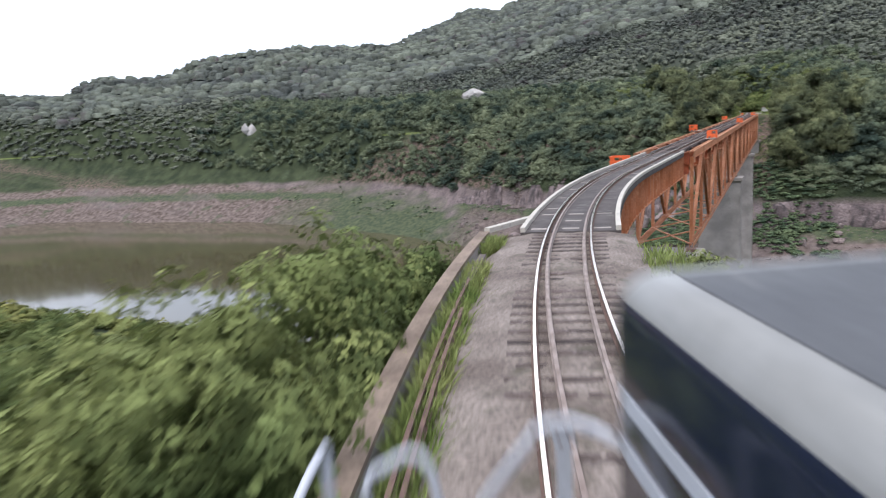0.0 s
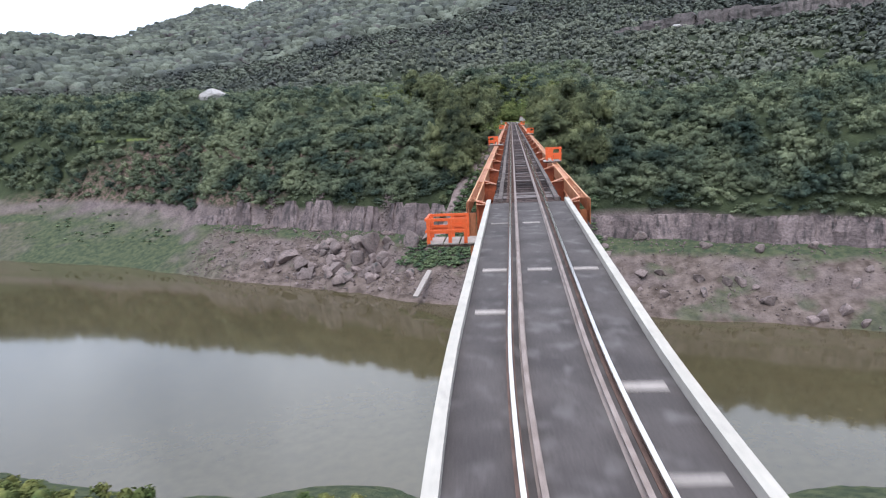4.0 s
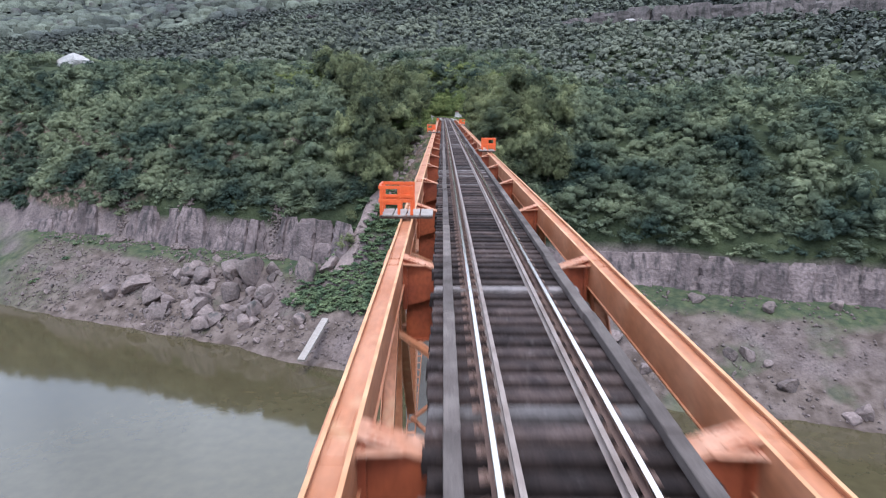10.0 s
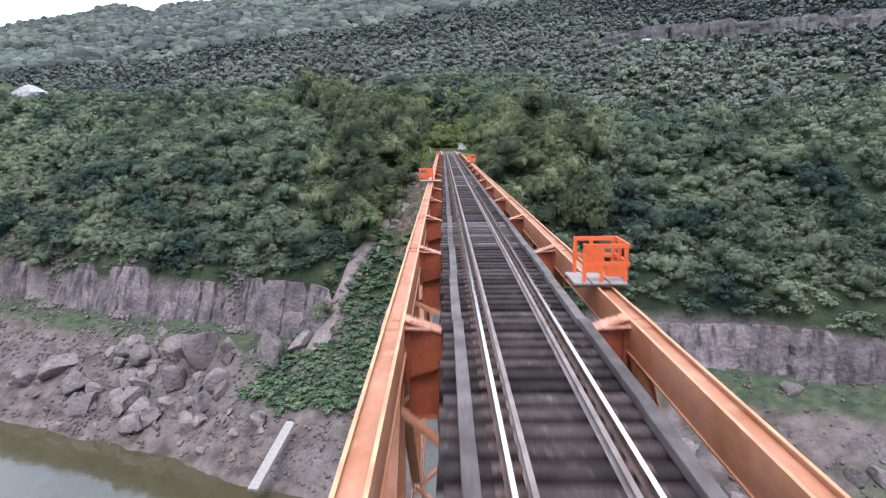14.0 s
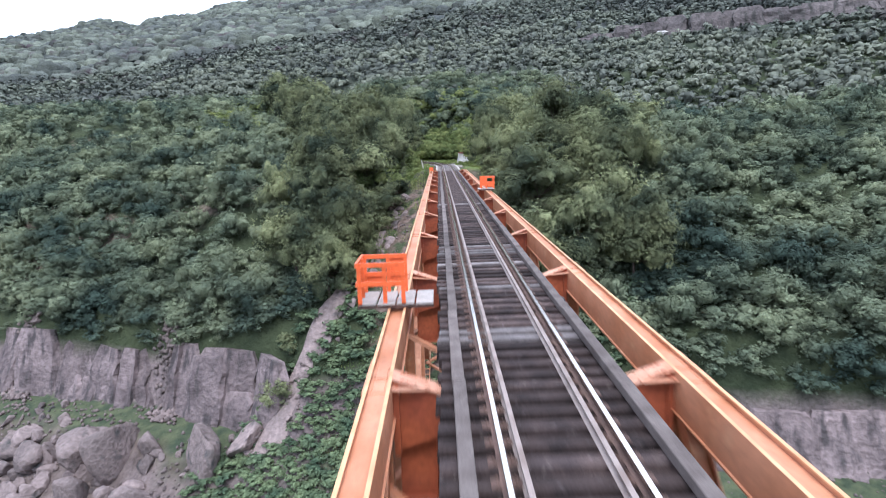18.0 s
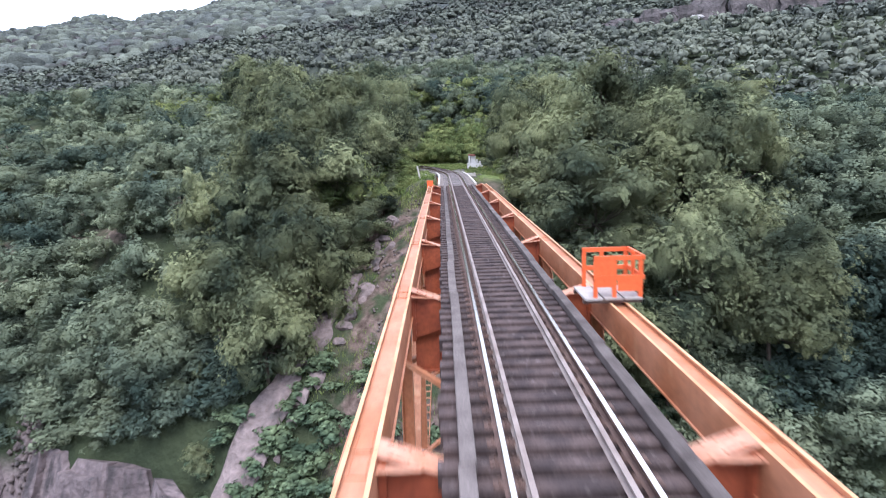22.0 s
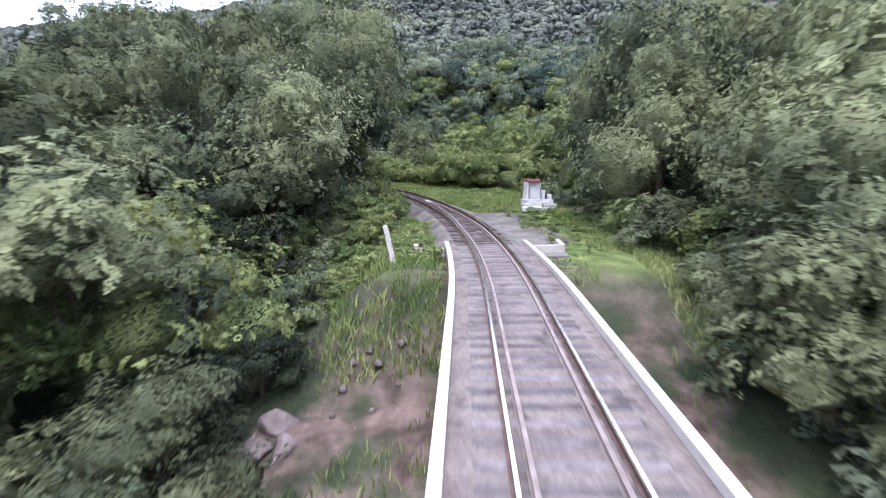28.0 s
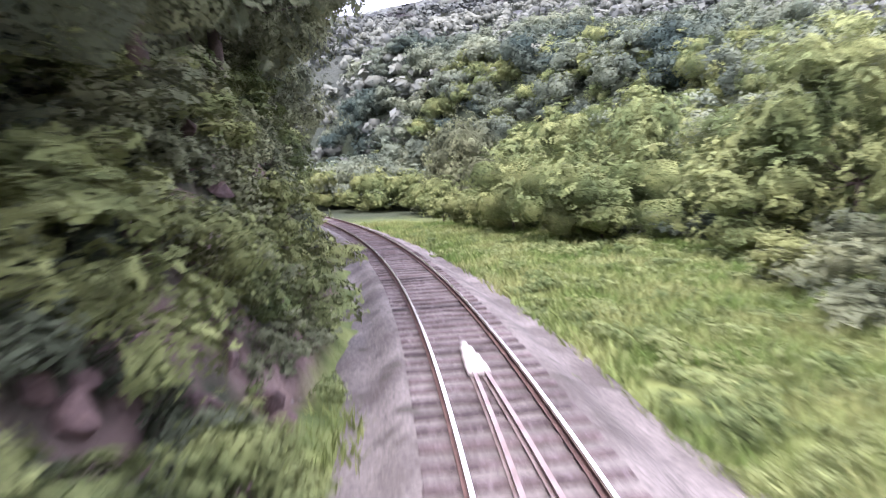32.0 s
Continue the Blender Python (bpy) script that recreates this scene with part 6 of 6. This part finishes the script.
for x in (1.2 - 0.752, 1.2 + 0.752):
    bm = bmesh.new()
    bmesh.ops.create_cone(bm, cap_ends=True, segments=28, radius1=0.5, radius2=0.5, depth=0.13, matrix=Matrix.Translation((x, 1.1, 0.508)) @ Matrix.Rotation(radians(90), 4, "Y"))
    part("wheel", bm, RUST, loco)
bm = bmesh.new()
tube(bm, [(0.448, 1.1, 0.508), (1.952, 1.1, 0.508)], 0.08, 10)
part("axle", bm, RUST, loco)
H = 3.97
ASKEW = Matrix.Rotation(radians(-5.5), 4, 'Z')
for pts in ([(0.47, 2.12, H - 1.16), (0.42, 2.24, H - 1.18), (0.34, 2.3, H - 1.175), (0.25, 2.3, H - 1.175), (0.19, 2.3, H - 1.21), (-0.04, 2.3, H - 1.52), (-0.1, 2.3, H - 1.9), (-0.1, 2.3, H - 2.4)],
            [(-0.5, 2.3, H - 2.4), (-0.5, 2.3, H - 1.42), (-0.47, 2.3, H - 1.36), (-0.32, 2.3, H - 1.28), (-0.27, 2.3, H - 1.29), (-0.23, 2.3, H - 1.36), (-0.2, 2.3, H - 1.55), (-0.2, 2.3, H - 2.4)],
            [(-0.65, 2.3, H - 1.27), (-0.66, 2.34, H - 1.5), (-0.66, 2.34, H - 2.4)], [(-0.65, 2.3, H - 1.24), (-0.69, 2.2, H - 1.29), (-0.8, 1.9, H - 1.5), (-0.8, 1.9, H - 2.4)]):
    part("grab_rail", tube(bmesh.new(), pts, 0.021, 10), GREY_STEEL, loco, "chipped pale grey grab rail").matrix_basis = ASKEW
bm = bmesh.new()
box(bm, (0.3, 2.3, H - 1.21), (0.09, 0.02, 0.1), bevel=0.006)
box(bm, (0.3, 2.3, H - 1.83), (0.06, 0.016, 1.16))
post = part("stanchion", bm, GREY_STEEL, loco, "flat grey stanchion holding the rail")
post.matrix_basis = ASKEW
for x in (0.28, 0.32):
    bm = bmesh.new()
    bmesh.ops.create_cone(bm, cap_ends=True, segments=8, radius1=0.01, radius2=0.008, depth=0.012, matrix=Matrix.Translation((x, 2.284, H - 1.235)) @ Matrix.Rotation(radians(90), 4, "X"))
    part("bolt", bm, RUST, post)
bm = bmesh.new()
box(bm, (-0.4, 2.1, 1.5), (0.95, 0.7, 0.1), bevel=0.02)
part("step_plate", bm, RUST, loco)
